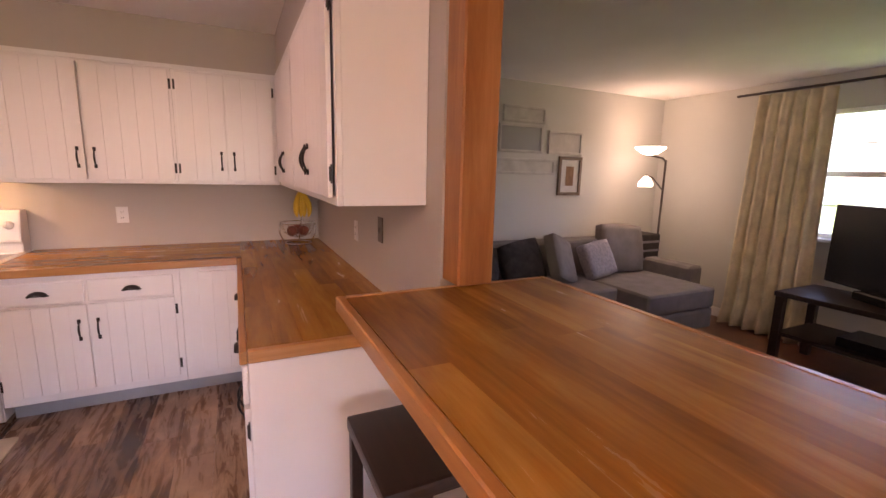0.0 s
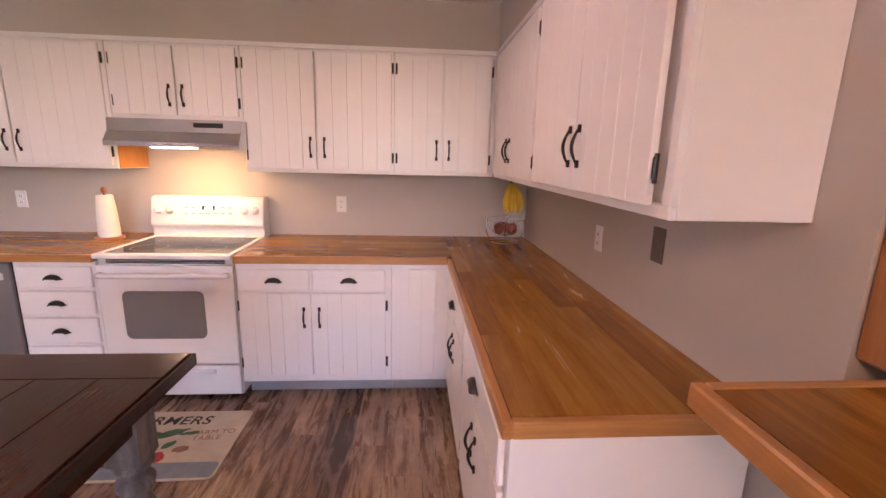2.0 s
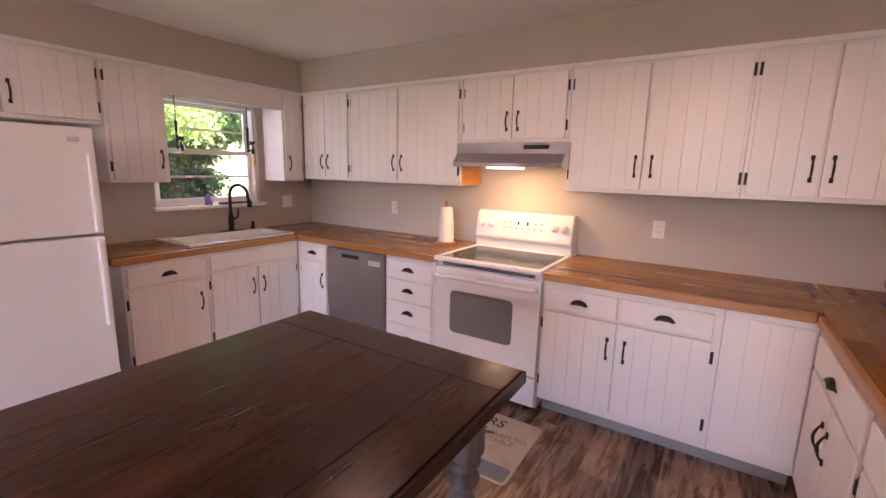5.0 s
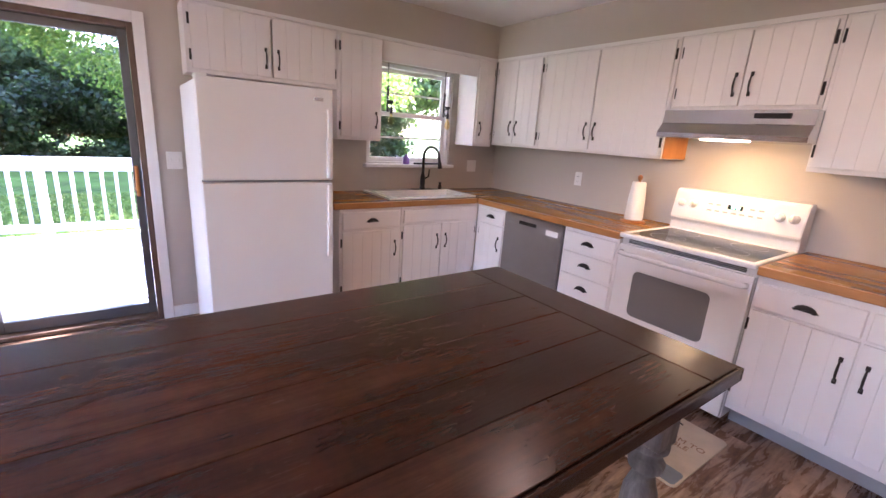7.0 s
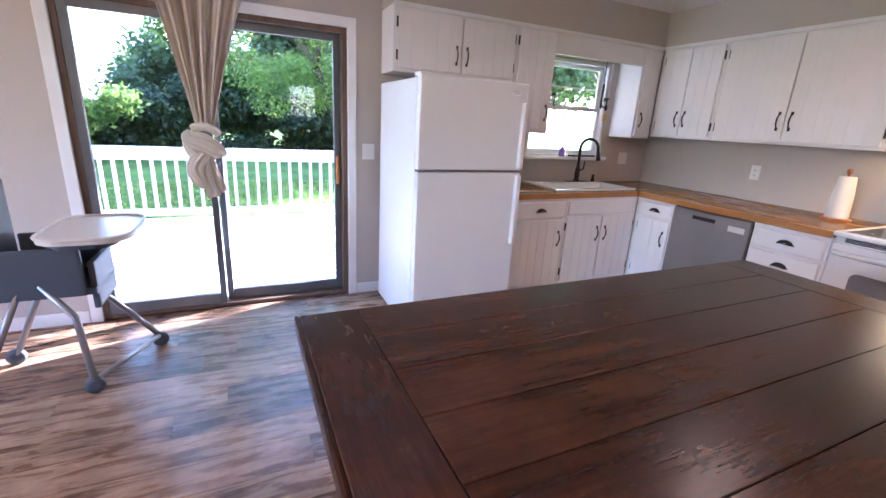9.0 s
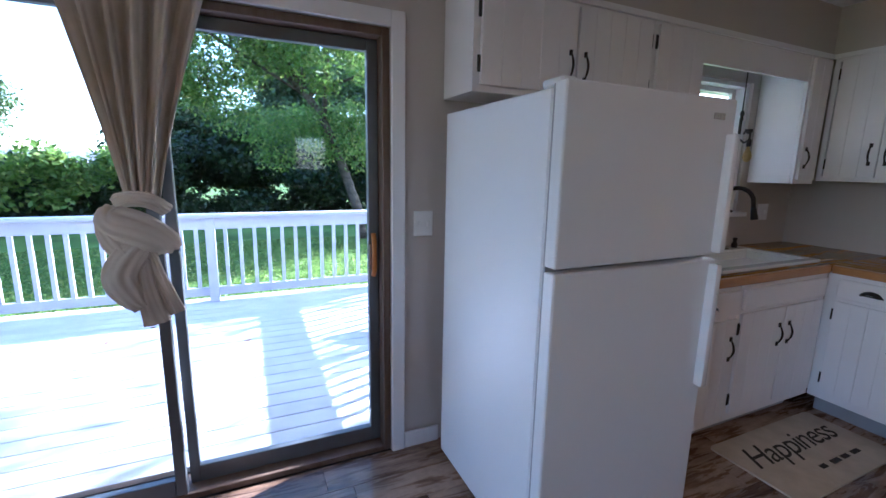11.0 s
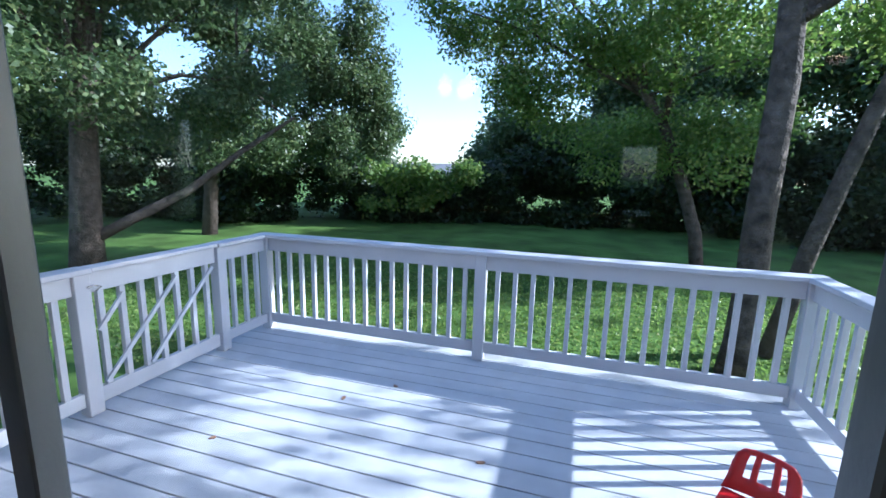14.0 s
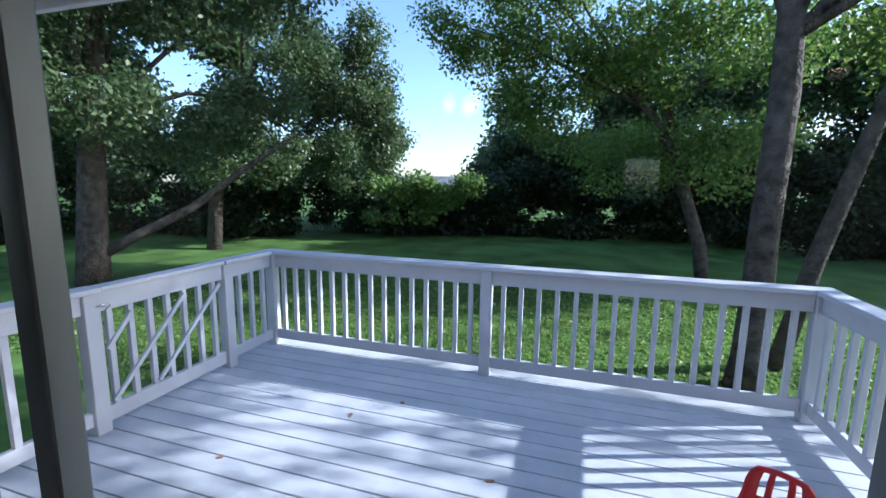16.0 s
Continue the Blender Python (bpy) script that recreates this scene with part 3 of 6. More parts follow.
base_cabinet(BN, 0.66, -1.545, -1.108, [("drawer", -1.530, -1.122, 0.72, 0.845, True), ("drawer", -1.530, -1.122, 0.56, 0.700, True), ("drawer", -1.530, -1.122, 0.385, 0.540, True),
                                       ("drawer", -1.530, -1.122, 0.168, 0.365, True)], "white base cabinet with four drawers and cup pulls")
base_cabinet(BN, 0.66, -2.528, -2.158, [("drawer", -2.470, -2.170, 0.735, 0.845, True), ("door", -2.470, -2.170, 0.168, 0.715, -2.21, -2.476)], "narrow white base cabinet beside the dishwasher")
base_cabinet(BE_, 0.60, 2.075, 2.860, [("drawer", 2.10, 2.835, 0.705, 0.845, True), ("door", 2.10, 2.465, 0.168, 0.690, 2.43, 2.094), ("door", 2.475, 2.835, 0.168, 0.690, 2.51, 2.842)],
             "white base cabinet with a drawer and two doors")
base_cabinet(BE_, 0.60, 2.862, 3.688, [("drawer", 2.885, 3.60, 0.705, 0.845, True), ("door", 2.885, 3.235, 0.168, 0.690, 3.20, 2.879), ("door", 3.245, 3.60, 0.168, 0.690, 3.28, 3.607)],
             "white base cabinet with a drawer and two doors")
base_cabinet(BW, 0.60, 2.385, 2.900, [("drawer", 2.405, 2.880, 0.715, 0.845, True), ("door", 2.405, 2.880, 0.168, 0.695, 2.84, 2.399)], "white base cabinet between refrigerator and sink")
base_cabinet(BW, 0.60, 2.902, 3.688, [("drawer", 2.920, 3.655, 0.735, 0.845, False), ("door", 2.920, 3.285, 0.168, 0.715, 3.245, 2.914), ("door", 3.295, 3.655, 0.168, 0.715, 3.335, 3.662)], "white sink base cabinet with two doors")

# ---- worktops: staves glued side by side ----
def staves(parent, x0, x1, y0, y1, z0, z1, along, width, material, rng, lo=0.5, hi=1.3, name="stave", gap=0.0001):
    across, run = (y1 - y0, x1 - x0) if along == 0 else (x1 - x0, y1 - y0)
    n = max(1, round(across / width))
    w = across / n
    for i in range(n):
        s = -rng.uniform(0, lo)
        while s < run - 0.001:
            ln = rng.uniform(lo, hi)
            a, b = max(s, 0), min(s + ln, run)
            if run - b < 0.12:
                b = run
            if b - a > 0.05 or s + ln >= run:
                if along == 0:
                    piece(name, (x0 + a, y0 + i * w, z0), (x0 + b - gap, y0 + (i + 1) * w - gap, z1), material, parent, 0.0)
                else:
                    piece(name, (x0 + i * w, y0 + a, z0), (x0 + (i + 1) * w - gap, y0 + b - gap, z1), material, parent, 0.0)
            s = b if b == run else s + ln


rng = random.Random(4)
CT0, CT1 = 0.874, 0.914
top_e = thing("worktop", (1.2, 3.2, CT0), "oiled butcher block worktop of glued wooden staves along the bar wall", "worktop")
staves(top_e, 0.915, 1.528, 2.075, 4.378, CT0, CT1, 1, 0.088, M_BUTY, rng)
part("edge_strip", box((0.890, 2.050, CT0 - 0.003), (0.914, 3.645, CT1 + 0.001), 0.003), M_EDGEY, top_e, "paler wooden edge strip")
part("edge_strip", box((0.9145, 2.050, CT0 - 0.003), (1.528, 2.0745, CT1 + 0.001), 0.003), M_EDGEX, top_e, "paler wooden edge strip")
top_n = thing("worktop", (0.25, 4.0, CT0), "oiled butcher block worktop between stove and corner", "worktop")
staves(top_n, -0.340, 0.9145, 3.685, 4.378, CT0, CT1, 0, 0.088, M_BUTX, rng)
part("edge_strip", box((-0.340, 3.660, CT0 - 0.003), (0.889, 3.6845, CT1 + 0.001), 0.003), M_EDGEX, top_n, "paler wooden edge strip")
top_w = thing("worktop", (-1.75, 4.0, CT0), "oiled butcher block worktop above the dishwasher", "worktop")
staves(top_w, -2.53, -1.104, 3.685, 4.378, CT0, CT1, 0, 0.088, M_BUTX, rng)
part("edge_strip", box((-2.504, 3.660, CT0 - 0.003), (-1.104, 3.6845, CT1 + 0.001), 0.003), M_EDGEX, top_w)
SK = (-3.05, -2.60, 2.84, 3.68)
top_s = thing("worktop", (-2.8, 3.2, CT0), "butcher block worktop round the sink", "worktop")
staves(top_s, SK[1], -2.531, 2.338, 4.378, CT0, CT1, 1, 0.076, M_BUTY, rng)
staves(top_s, WX + 0.002, SK[0], 2.338, 4.378, CT0, CT1, 1, 0.12, M_BUTY, rng)
staves(top_s, SK[0], SK[1], 2.338, SK[2], CT0, CT1, 1, 0.09, M_BUTY, rng)
staves(top_s, SK[0], SK[1], SK[3], 4.378, CT0, CT1, 1, 0.09, M_BUTY, rng)
part("edge_strip", box((-2.5305, 2.338, CT0 - 0.003), (-2.506, 3.659, CT1 + 0.001), 0.003), M_EDGEY, top_s)
bar = thing("breakfast_bar", (1.53, 0.6, 1.09), "raised butcher block breakfast bar on a half wall", "bar")
staves(bar, 1.181, 1.885, -0.80, 1.815, 1.090, 1.130, 1, 0.088, M_BUTY, rng, 0.7, 1.6)
part("edge_strip", box((1.155, -0.80, 1.086), (1.1805, 1.841, 1.131), 0.004), M_EDGEY, bar, "paler wooden edge strip")
part("edge_strip", box((1.8855, -0.80, 1.086), (1.911, 1.841, 1.131), 0.004), M_EDGEY, bar, "paler wooden edge strip")
part("edge_strip", box((1.181, 1.8155, 1.086), (1.885, 1.841, 1.131), 0.004), M_EDGEX, bar, "paler wooden edge strip")
tagged(part("post", box((1.535, 1.80, 1.132), (1.665, 1.918, CEIL), 0.006), M_POST), "varnished solid oak post on the bar top", "post", kind="structure")

# ---- stove ----
sv = thing("stove", (-0.72, 4.0, 0.0), "white freestanding electric stove with black glass cooktop", "stove")
SX0, SX1, SYF = -1.098, -0.346, 3.672
part("body", box((SX0, SYF + 0.028, 0.03), (SX1, 4.365, 0.895), 0.004), M_APPL, sv)
bm = bmesh.new()
for p, q in [((SX0, 3.652, 0.893), (SX1, 3.70, 0.922)), ((SX0, 4.225, 0.893), (SX1, 4.365, 0.922)), ((SX0, 3.70, 0.893), (SX0 + 0.032, 4.225, 0.922)), ((SX1 - 0.032, 3.70, 0.893), (SX1, 4.225, 0.922))]:
    box(p, q, 0.006, bm)
part("cooktop_rim", bm, M_APPL, sv)
ck = part("cooktop", box((SX0 + 0.03, 3.698, 0.90), (SX1 - 0.03, 4.227, 0.918), 0.002), M_COOK, sv, "black glass cooktop")
for bx_, by_, br_ in ((-0.90, 3.86, 0.10), (-0.54, 3.86, 0.085), (-0.90, 4.10, 0.075), (-0.54, 4.10, 0.095)):
    part("burner_ring", lathe((bx_, by_, 0.9182), [(br_, 0), (br_, 0.0006), (br_ - 0.003, 0.0006), (br_ - 0.003, 0)], 32, cap=False), M_BUTTON, ck)
bg = bmesh.new()
prof = [(4.245, 0.922), (4.245, 0.975), (4.225, 1.000), (4.262, 1.180), (4.285, 1.192), (4.365, 1.192), (4.365, 0.922)]
ends = [[bg.verts.new((x, y, z)) for y, z in prof] for x in (SX0 + 0.004, SX1 - 0.004)]
for i in range(len(prof)):
    j = (i + 1) % len(prof)
    bg.faces.new((ends[0][i], ends[0][j], ends[1][j], ends[1][i]))
bg.faces.new(ends[0])
bg.faces.new(ends[1][::-1])
bmesh.ops.recalc_face_normals(bg, faces=list(bg.faces))
bmesh.ops.bevel(bg, geom=list(bg.edges), offset=0.005, segments=2, affect="EDGES")
back = part("backguard", bg, M_APPL, sv, "white control panel")


def on_panel(x, z, name, w, h, d, mat, bev=0.001):
    y = 4.225 + (z - 1.0) * 0.037 / 0.18
    b = box((-w / 2, -d, -h / 2), (w / 2, 0.001, h / 2), bev)
    b.transform(Matrix.Translation((x, y, z)) @ pose(0, 0, 0, -11.6, 0, 0))
    return part(name, b, mat, back)


for kx in (-1.04, -0.965, -0.475, -0.405):
    y = 4.225 + (1.10 - 1.0) * 0.2
    b = lathe((0, 0, 0), [(0.027, 0), (0.026, 0.012), (0.021, 0.015), (0.019, 0.030), (0.016, 0.033)], 20)
    box((-0.004, -0.02, 0.030), (0.004, 0.02, 0.037), 0.001, b)
    b.transform(Matrix.Translation((kx, y, 1.10)) @ pose(0, 0, 0, 90 - 11.6, 0, 0))
    part("knob", b, M_APPL, back, "", True)
on_panel(-0.715, 1.115, "display", 0.085, 0.028, 0.003, M_DISPLAY)
for i, dx in enumerate((-0.018, -0.006, 0.010, 0.022)):
    on_panel(-0.715 + dx, 1.115, "digit", 0.007, 0.015, 0.0036, M_GREEN, 0)
for r_ in range(2):
    for k in range(7):
        xx = -0.86 + k * 0.048
        if not (r_ == 0 and abs(xx + 0.715) < 0.055):
            on_panel(xx, 1.118 - r_ * 0.04, "button", 0.028, 0.010, 0.0025, M_BUTTON)
dr = bmesh.new()
box((SX0 + 0.003, SYF, 0.245), (SX1 - 0.003, SYF + 0.03, 0.852), 0.008, dr, 2)
dor = part("oven_door", dr, M_APPL, sv)
wn_ = bmesh.new()
rc_ = []
for cx, cz, s_ in ((-0.555, 0.667, 0), (-0.936, 0.667, 90), (-0.936, 0.446, 180), (-0.555, 0.446, 270)):
    rc_ += [(cx + 0.035 * math.cos(radians(s_ + 18 * k)), cz + 0.035 * math.sin(radians(s_ + 18 * k))) for k in range(6)]
fa = wn_.faces.new([wn_.verts.new((x, SYF + 0.001, z)) for x, z in rc_])
ex_ = bmesh.ops.extrude_face_region(wn_, geom=[fa])
bmesh.ops.translate(wn_, vec=(0, -0.004, 0), verts=[v for v in ex_["geom"] if isinstance(v, bmesh.types.BMVert)])
bmesh.ops.recalc_face_normals(wn_, faces=list(wn_.faces))
part("oven_window", wn_, M_OVEN, dor, "grey tinted oven window")
hx = [(-1.07, SYF - 0.005, 0.800), (-1.06, SYF - 0.045, 0.805)] + [(-1.03 + 0.062 * k, SYF - 0.055, 0.806) for k in range(11)] + [(-0.385, SYF - 0.045, 0.805), (-0.372, SYF - 0.005, 0.800)]
part("handle", tube(hx, 0.0155, 10), M_APPL, dor, "white bar handle", True)
for k in range(3):
    part("vent_slot", box((SX0 + 0.05, SYF + 0.018, 0.862 + k * 0.009), (SX1 - 0.05, SYF + 0.0275, 0.866 + k * 0.009)), M_DARKGAP, sv)
dw = box((SX0 + 0.003, SYF, 0.045), (SX1 - 0.003, SYF + 0.03, 0.235), 0.008, None, 2)
dw_ = part("storage_drawer", dw, M_APPL, sv)
part("grip", tube([(-0.95, SYF - 0.002, 0.20), (-0.72, SYF - 0.006, 0.205), (-0.49, SYF - 0.002, 0.20)], 0.012, 8), M_APPL, dw_, "", True)

# ---- range hood ----
hd = thing("range_hood", (-0.745, 4.1, 1.51), "brushed steel under-cabinet range hood with its lamp on", "range hood")
prof = [(3.950, 1.602), (3.955, 1.676), (4.36, 1.676), (4.36, 1.515), (3.905, 1.515), (3.900, 1.542), (3.945, 1.598)]
bm = bmesh.new()
ends = [[bm.verts.new((x, y, z)) for y, z in prof] for x in (-1.118, -0.350)]
for i in range(len(prof)):
    j = (i + 1) % len(prof)
    bm.faces.new((ends[0][i], ends[0][j], ends[1][j], ends[1][i]))
bm.faces.new(ends[0])
bm.faces.new(ends[1][::-1])
bmesh.ops.recalc_face_normals(bm, faces=list(bm.faces))
hood_body = part("body", bm, M_STEEL, hd)
part("switch_panel", box((-0.62, 3.944, 1.632), (-0.455, 3.956, 1.658), 0.001), M_DARKGAP, hd, "black switch panel")
part("lens", box((-0.86, 3.915, 1.506), (-0.62, 3.975, 1.5135), 0.002), M_HOODBULB, hd, "lit frosted lamp lens")

# ---- dishwasher ----
dwt = thing("dishwasher", (-1.85, 3.95, 0.0), "stainless steel built-in dishwasher", "dishwasher")
part("body", box((-2.152, 3.70, 0.09), (-1.551, 4.36, 0.868)), M_DARKGAP, dwt)
dd = part("door", box((-2.150, 3.668, 0.12), (-1.553, 3.699, 0.862), 0.006), M_DW, dwt, "brushed grey steel door")
part("pocket_handle", box((-1.98, 3.665, 0.795), (-1.80, 3.669, 0.822), 0.001), M_DARKGAP, dd)
part("label_plate", box((-1.70, 3.6655, 0.765), (-1.585, 3.6685, 0.805), 0.001), M_PLATE, dd)
part("label_plate", box((-2.10, 3.6655, 0.785), (-2.04, 3.6685, 0.800), 0.001), M_BUTTON, dd)
part("toe_panel", box((-2.150, 3.72, 0.0), (-1.553, 3.74, 0.118)), M_DARKGAP, dwt)

# ---- refrigerator ----
rf = thing("refrigerator", (-2.65, 1.86, 0.0), "white top-freezer refrigerator standing beside the patio door", "refrigerator")
part("body", box((-3.02, 1.495, 0.03), (-2.302, 2.225, 1.640), 0.006), M_FRIDGE, rf)
part("gasket", box((-2.3015, 1.500, 0.09), (-2.2935, 2.220, 1.650)), M_BUTTON, rf)
up_ = part("freezer_door", box((-2.293, 1.495, 1.118), (-2.240, 2.225, 1.655), 0.012, None, 3), M_FRIDGE, rf)
lo_ = part("fridge_door", box((-2.293, 1.495, 0.09), (-2.240, 2.225, 1.104), 0.012, None, 3), M_FRIDGE, rf)
for dp, z0, z1 in ((up_, 1.13, 1.54), (lo_, 0.62, 1.09)):
    hbm = box((-2.243, 2.185, z0), (-2.207, 2.215, z1), 0.010, None, 2)
    part("handle", hbm, M_APPL, dp, "white moulded grip")
part("badge", box((-2.2405, 2.11, 1.585), (-2.237, 2.165, 1.605), 0.001), M_STEEL, up_, "small oval metal badge")
part("hinge_cover", box((-2.36, 1.50, 1.642), (-2.27, 1.56, 1.668), 0.006), M_PLATE, rf)
part("base_grille", box((-2.345, 1.50, 0.0), (-2.30, 2.22, 0.085), 0.003), M_PLATE, rf)

# ---- sink and faucet ----
sk = thing("sink", (-2.74, 3.23, CT1), "white porcelain drop-in kitchen sink", "sink")
bm = bmesh.new()
x0, x1, y0, y1 = SK
for p, q in [((x0 - 0.02, y0 - 0.02, CT1), (x0 + 0.09, y1 + 0.02, CT1 + 0.018)), ((x1 - 0.035, y0 - 0.02, CT1), (x1 + 0.02, y1 + 0.02, CT1 + 0.018)),
             ((x0 + 0.09, y0 - 0.02, CT1), (x1 - 0.035, y0 + 0.035, CT1 + 0.018)), ((x0 + 0.09, y1 - 0.035, CT1), (x1 - 0.035, y1 + 0.02, CT1 + 0.018))]:
    box(p, q, 0.007, bm, 2)
part("rim", bm, M_SINK, sk)
bm = bmesh.new()
for p, q in [((x0 + 0.075, y0 + 0.02, 0.74), (x0 + 0.09, y1 - 0.02, CT1)), ((x1 - 0.035, y0 + 0.02, 0.74), (x1 - 0.02, y1 - 0.02, CT1)), ((x0 + 0.09, y0 + 0.02, 0.74), (x1 - 0.035, y0 + 0.035, CT1)),
             ((x0 + 0.09, y1 - 0.035, 0.74), (x1 - 0.035, y1 - 0.02, CT1)), ((x0 + 0.075, y0 + 0.02, 0.725), (x1 - 0.02, y1 - 0.02, 0.74))]:
    box(p, q, 0.002, bm)
part("basin", bm, M_SINK, sk)
fc = thing("faucet", (-3.015, 3.40, 0.932), "black gooseneck kitchen faucet with a pull-down spray head", "faucet")
part("base", lathe((-3.015, 3.40, 0.932), [(0.028, 0), (0.028, 0.012), (0.020, 0.03), (0.024, 0.06), (0.021, 0.12), (0.015, 0.15)]), M_BLACK, fc, "", True)
arc = [(-3.015, 3.40, 1.07), (-3.015, 3.40, 1.20)] + [(-2.935 - 0.08 * math.cos(a), 3.40 + 0.03 * (1 - math.cos(a)), 1.24 + 0.085 * math.sin(a)) for a in [math.pi * k / 10 for k in range(10)]] + [(-2.852, 3.462, 1.21)]
part("spout", tube(arc, 0.013, 10), M_BLACK, fc, "", True)
part("spray_head", tube([(-2.852, 3.462, 1.215), (-2.845, 3.465, 1.17), (-2.84, 3.467, 1.14)], [0.014, 0.019, 0.021], 12), M_BLACK, fc, "", True)
part("lever", tube([(-3.015, 3.42, 1.03), (-3.005, 3.455, 1.05), (-3.00, 3.46, 1.12)], [0.009, 0.008, 0.006], 8), M_BLACK, fc, "", True)
part("deck_plate", box((-3.04, 3.29, 0.9322), (-2.99, 3.51, 0.938), 0.003), M_BLACK, fc)
sp = thing("soap_pump", (-3.015, 3.60, 0.932), "small black soap dispenser beside the faucet", "soap dispenser")
part("body", lathe((-3.015, 3.60, 0.932), [(0.018, 0), (0.018, 0.025), (0.011, 0.035), (0.011, 0.05), (0.015, 0.055), (0.012, 0.065)]), M_BLACK, sp, "", True)
M_AMBER = glass_mat("amber_bulb_glass", (1.0, 0.90, 0.62), 0.02)
M_PURPLE = paint("purple_plastic", (0.22, 0.12, 0.45), 0.3)
tagged(part("soap_bottle", lathe((-3.11, 3.27, WINZ0 + 0.0045), [(0.028, 0), (0.03, 0.01), (0.03, 0.06), (0.012, 0.075), (0.012, 0.09), (0.0, 0.092)]), M_PURPLE, None, "", True), "small purple bottle on the window sill", "bottle")
tagged(part("sill_tray", box((-3.13, 3.36, WINZ0 + 0.0045), (-3.09, 3.66, WINZ0 + 0.02), 0.004), M_BLACK), "low black tray on the window sill", "tray")
for hy in (3.070, 3.672):
    br = thing("window_sconce", (-3.12, hy, 1.62), "black iron scroll sconce with amber bulb hung before the window", "sconce", "iron window sconces")
    part("hanger", tube([(-3.128, hy, 1.60), (-3.128, hy, 2.134)], 0.004, 8), M_BLACK, br, "", True)
    part("backplate", box((-3.136, hy - 0.010, 1.60), (-3.124, hy + 0.010, 1.76), 0.003), M_BLACK, br)
    part("scroll", tube([(-3.13, hy, 1.64), (-3.09, hy, 1.61), (-3.06, hy, 1.63), (-3.06, hy, 1.67), (-3.09, hy, 1.69), (-3.10, hy, 1.665)], 0.007, 8), M_BLACK, br, "", True)
    part("finial", lathe((-3.128, hy, 1.74), [(0.004, 0), (0.012, 0.02), (0.008, 0.04), (0.014, 0.06), (0.002, 0.085)], 10), M_BLACK, br, "", True)
    part("socket", lathe((-3.06, hy, 1.585), [(0.010, 0), (0.014, 0.004), (0.014, 0.04), (0.006, 0.05)], 12), M_BLACK, br, "", True)
    part("bulb", lathe((-3.06, hy, 1.485), [(0.002, 0), (0.018, 0.010), (0.027, 0.032), (0.022, 0.060), (0.010, 0.085), (0.010, 0.0995)], 16), M_AMBER, br, "clear amber filament bulb", True)
    part("cup", lathe((-3.07, hy, 1.665), [(0.006, 0), (0.022, 0.012), (0.024, 0.03), (0.018, 0.03)], 14), M_BLACK, br, "", True)


# ---- outlets, switches ----
def wall_plate(f, u, z, w, h, kind, label, mat=None):
    ob = thing(kind, f.p(u, 0.0, z), label, kind.replace("_", " "))
    part("plate", f.box(u - w / 2, u + w / 2, z - h / 2, z + h / 2, 0.0, 0.006, 0.002), mat or M_PLATE, ob)
    if kind == "outlet":
        for dz in (-0.02, 0.02):
            s = part("socket", f.box(u - 0.015, u + 0.015, z + dz - 0.013, z + dz + 0.013, 0.006, 0.0085, 0.002), mat or M_PLATE, ob)
            for du in (-0.006, 0.006):
                part("slot", f.box(u + du - 0.0012, u + du + 0.0012, z + dz - 0.005, z + dz + 0.006, 0.0085, 0.009), M_DARKGAP, s)
    else:
        n = max(1, round(w / 0.06))
        for k in range(n):
            uu = u + (k - (n - 1) / 2) * 0.046
            part("toggle", f.box(uu - 0.006, uu + 0.006, z - 0.012, z + 0.012, 0.006, 0.014, 0.002), mat or M_PLATE, ob)
    return ob


WN_, WE_, WW_ = Face("N", NY), Face("E", EX), Face("W", WX)
wall_plate(WN_, 0.165, 1.142, 0.072, 0.115, "outlet", "white double wall outlet above the worktop")
wall_plate(WN_, -2.02, 1.142, 0.072, 0.115, "outlet", "white double wall outlet by the sink corner")
wall_plate(WW_, 4.07, 1.145, 0.115, 0.115, "light_switch", "white double light switch beside the sink")
wall_plate(WW_, 1.437, 1.150, 0.095, 0.118, "light_switch", "white light switch between door and refrigerator")
wall_plate(WE_, 3.07, 1.150, 0.072, 0.115, "outlet", "white wall outlet above the worktop")
wall_plate(WE_, 2.60, 1.215, 0.072, 0.122, "light_switch", "brown switch in a white plate on the bar wall", M_BROWNPL)

# ---- dark plank table ----
TX0, TX1, TY0, TY1, TZ = -0.840, 0.055, 0.655, 2.385, 0.930
tb = thing("kitchen_table", (-0.385, 1.52, 0.0), "tall table with dark stained plank top and grey turned legs", "table")
for i in range(6):
    w = (TX1 - TX0) / 6
    piece("plank", (TX0 + i * w + 0.001, TY0 + 0.142, TZ - 0.032), (TX0 + (i + 1) * w - 0.001, TY1 - 0.142, TZ), M_TABY, tb, 0.0014)
piece("end_board", (TX0, TY0, TZ - 0.032), (TX1, TY0 + 0.140, TZ), M_TABX, tb, 0.0018)
piece("end_board", (TX0, TY1 - 0.140, TZ - 0.032), (TX1, TY1, TZ), M_TABX, tb, 0.0018)
bm = bmesh.new()
for p, q in [((TX0 - 0.012, TY0 - 0.012, TZ - 0.040), (TX1 + 0.012, TY0 - 0.0005, TZ - 0.004)), ((TX0 - 0.012, TY1 + 0.0005, TZ - 0.040), (TX1 + 0.012, TY1 + 0.012, TZ - 0.004)),
             ((TX0 - 0.012, TY0, TZ - 0.040), (TX0 - 0.0005, TY1, TZ - 0.004)), ((TX1 + 0.0005, TY0, TZ - 0.040), (TX1 + 0.012, TY1, TZ - 0.004))]:
    box(p, q, 0.005, bm, 2)
part("edge_moulding", bm, M_TABX, tb)
bm = bmesh.new()
a = 0.075
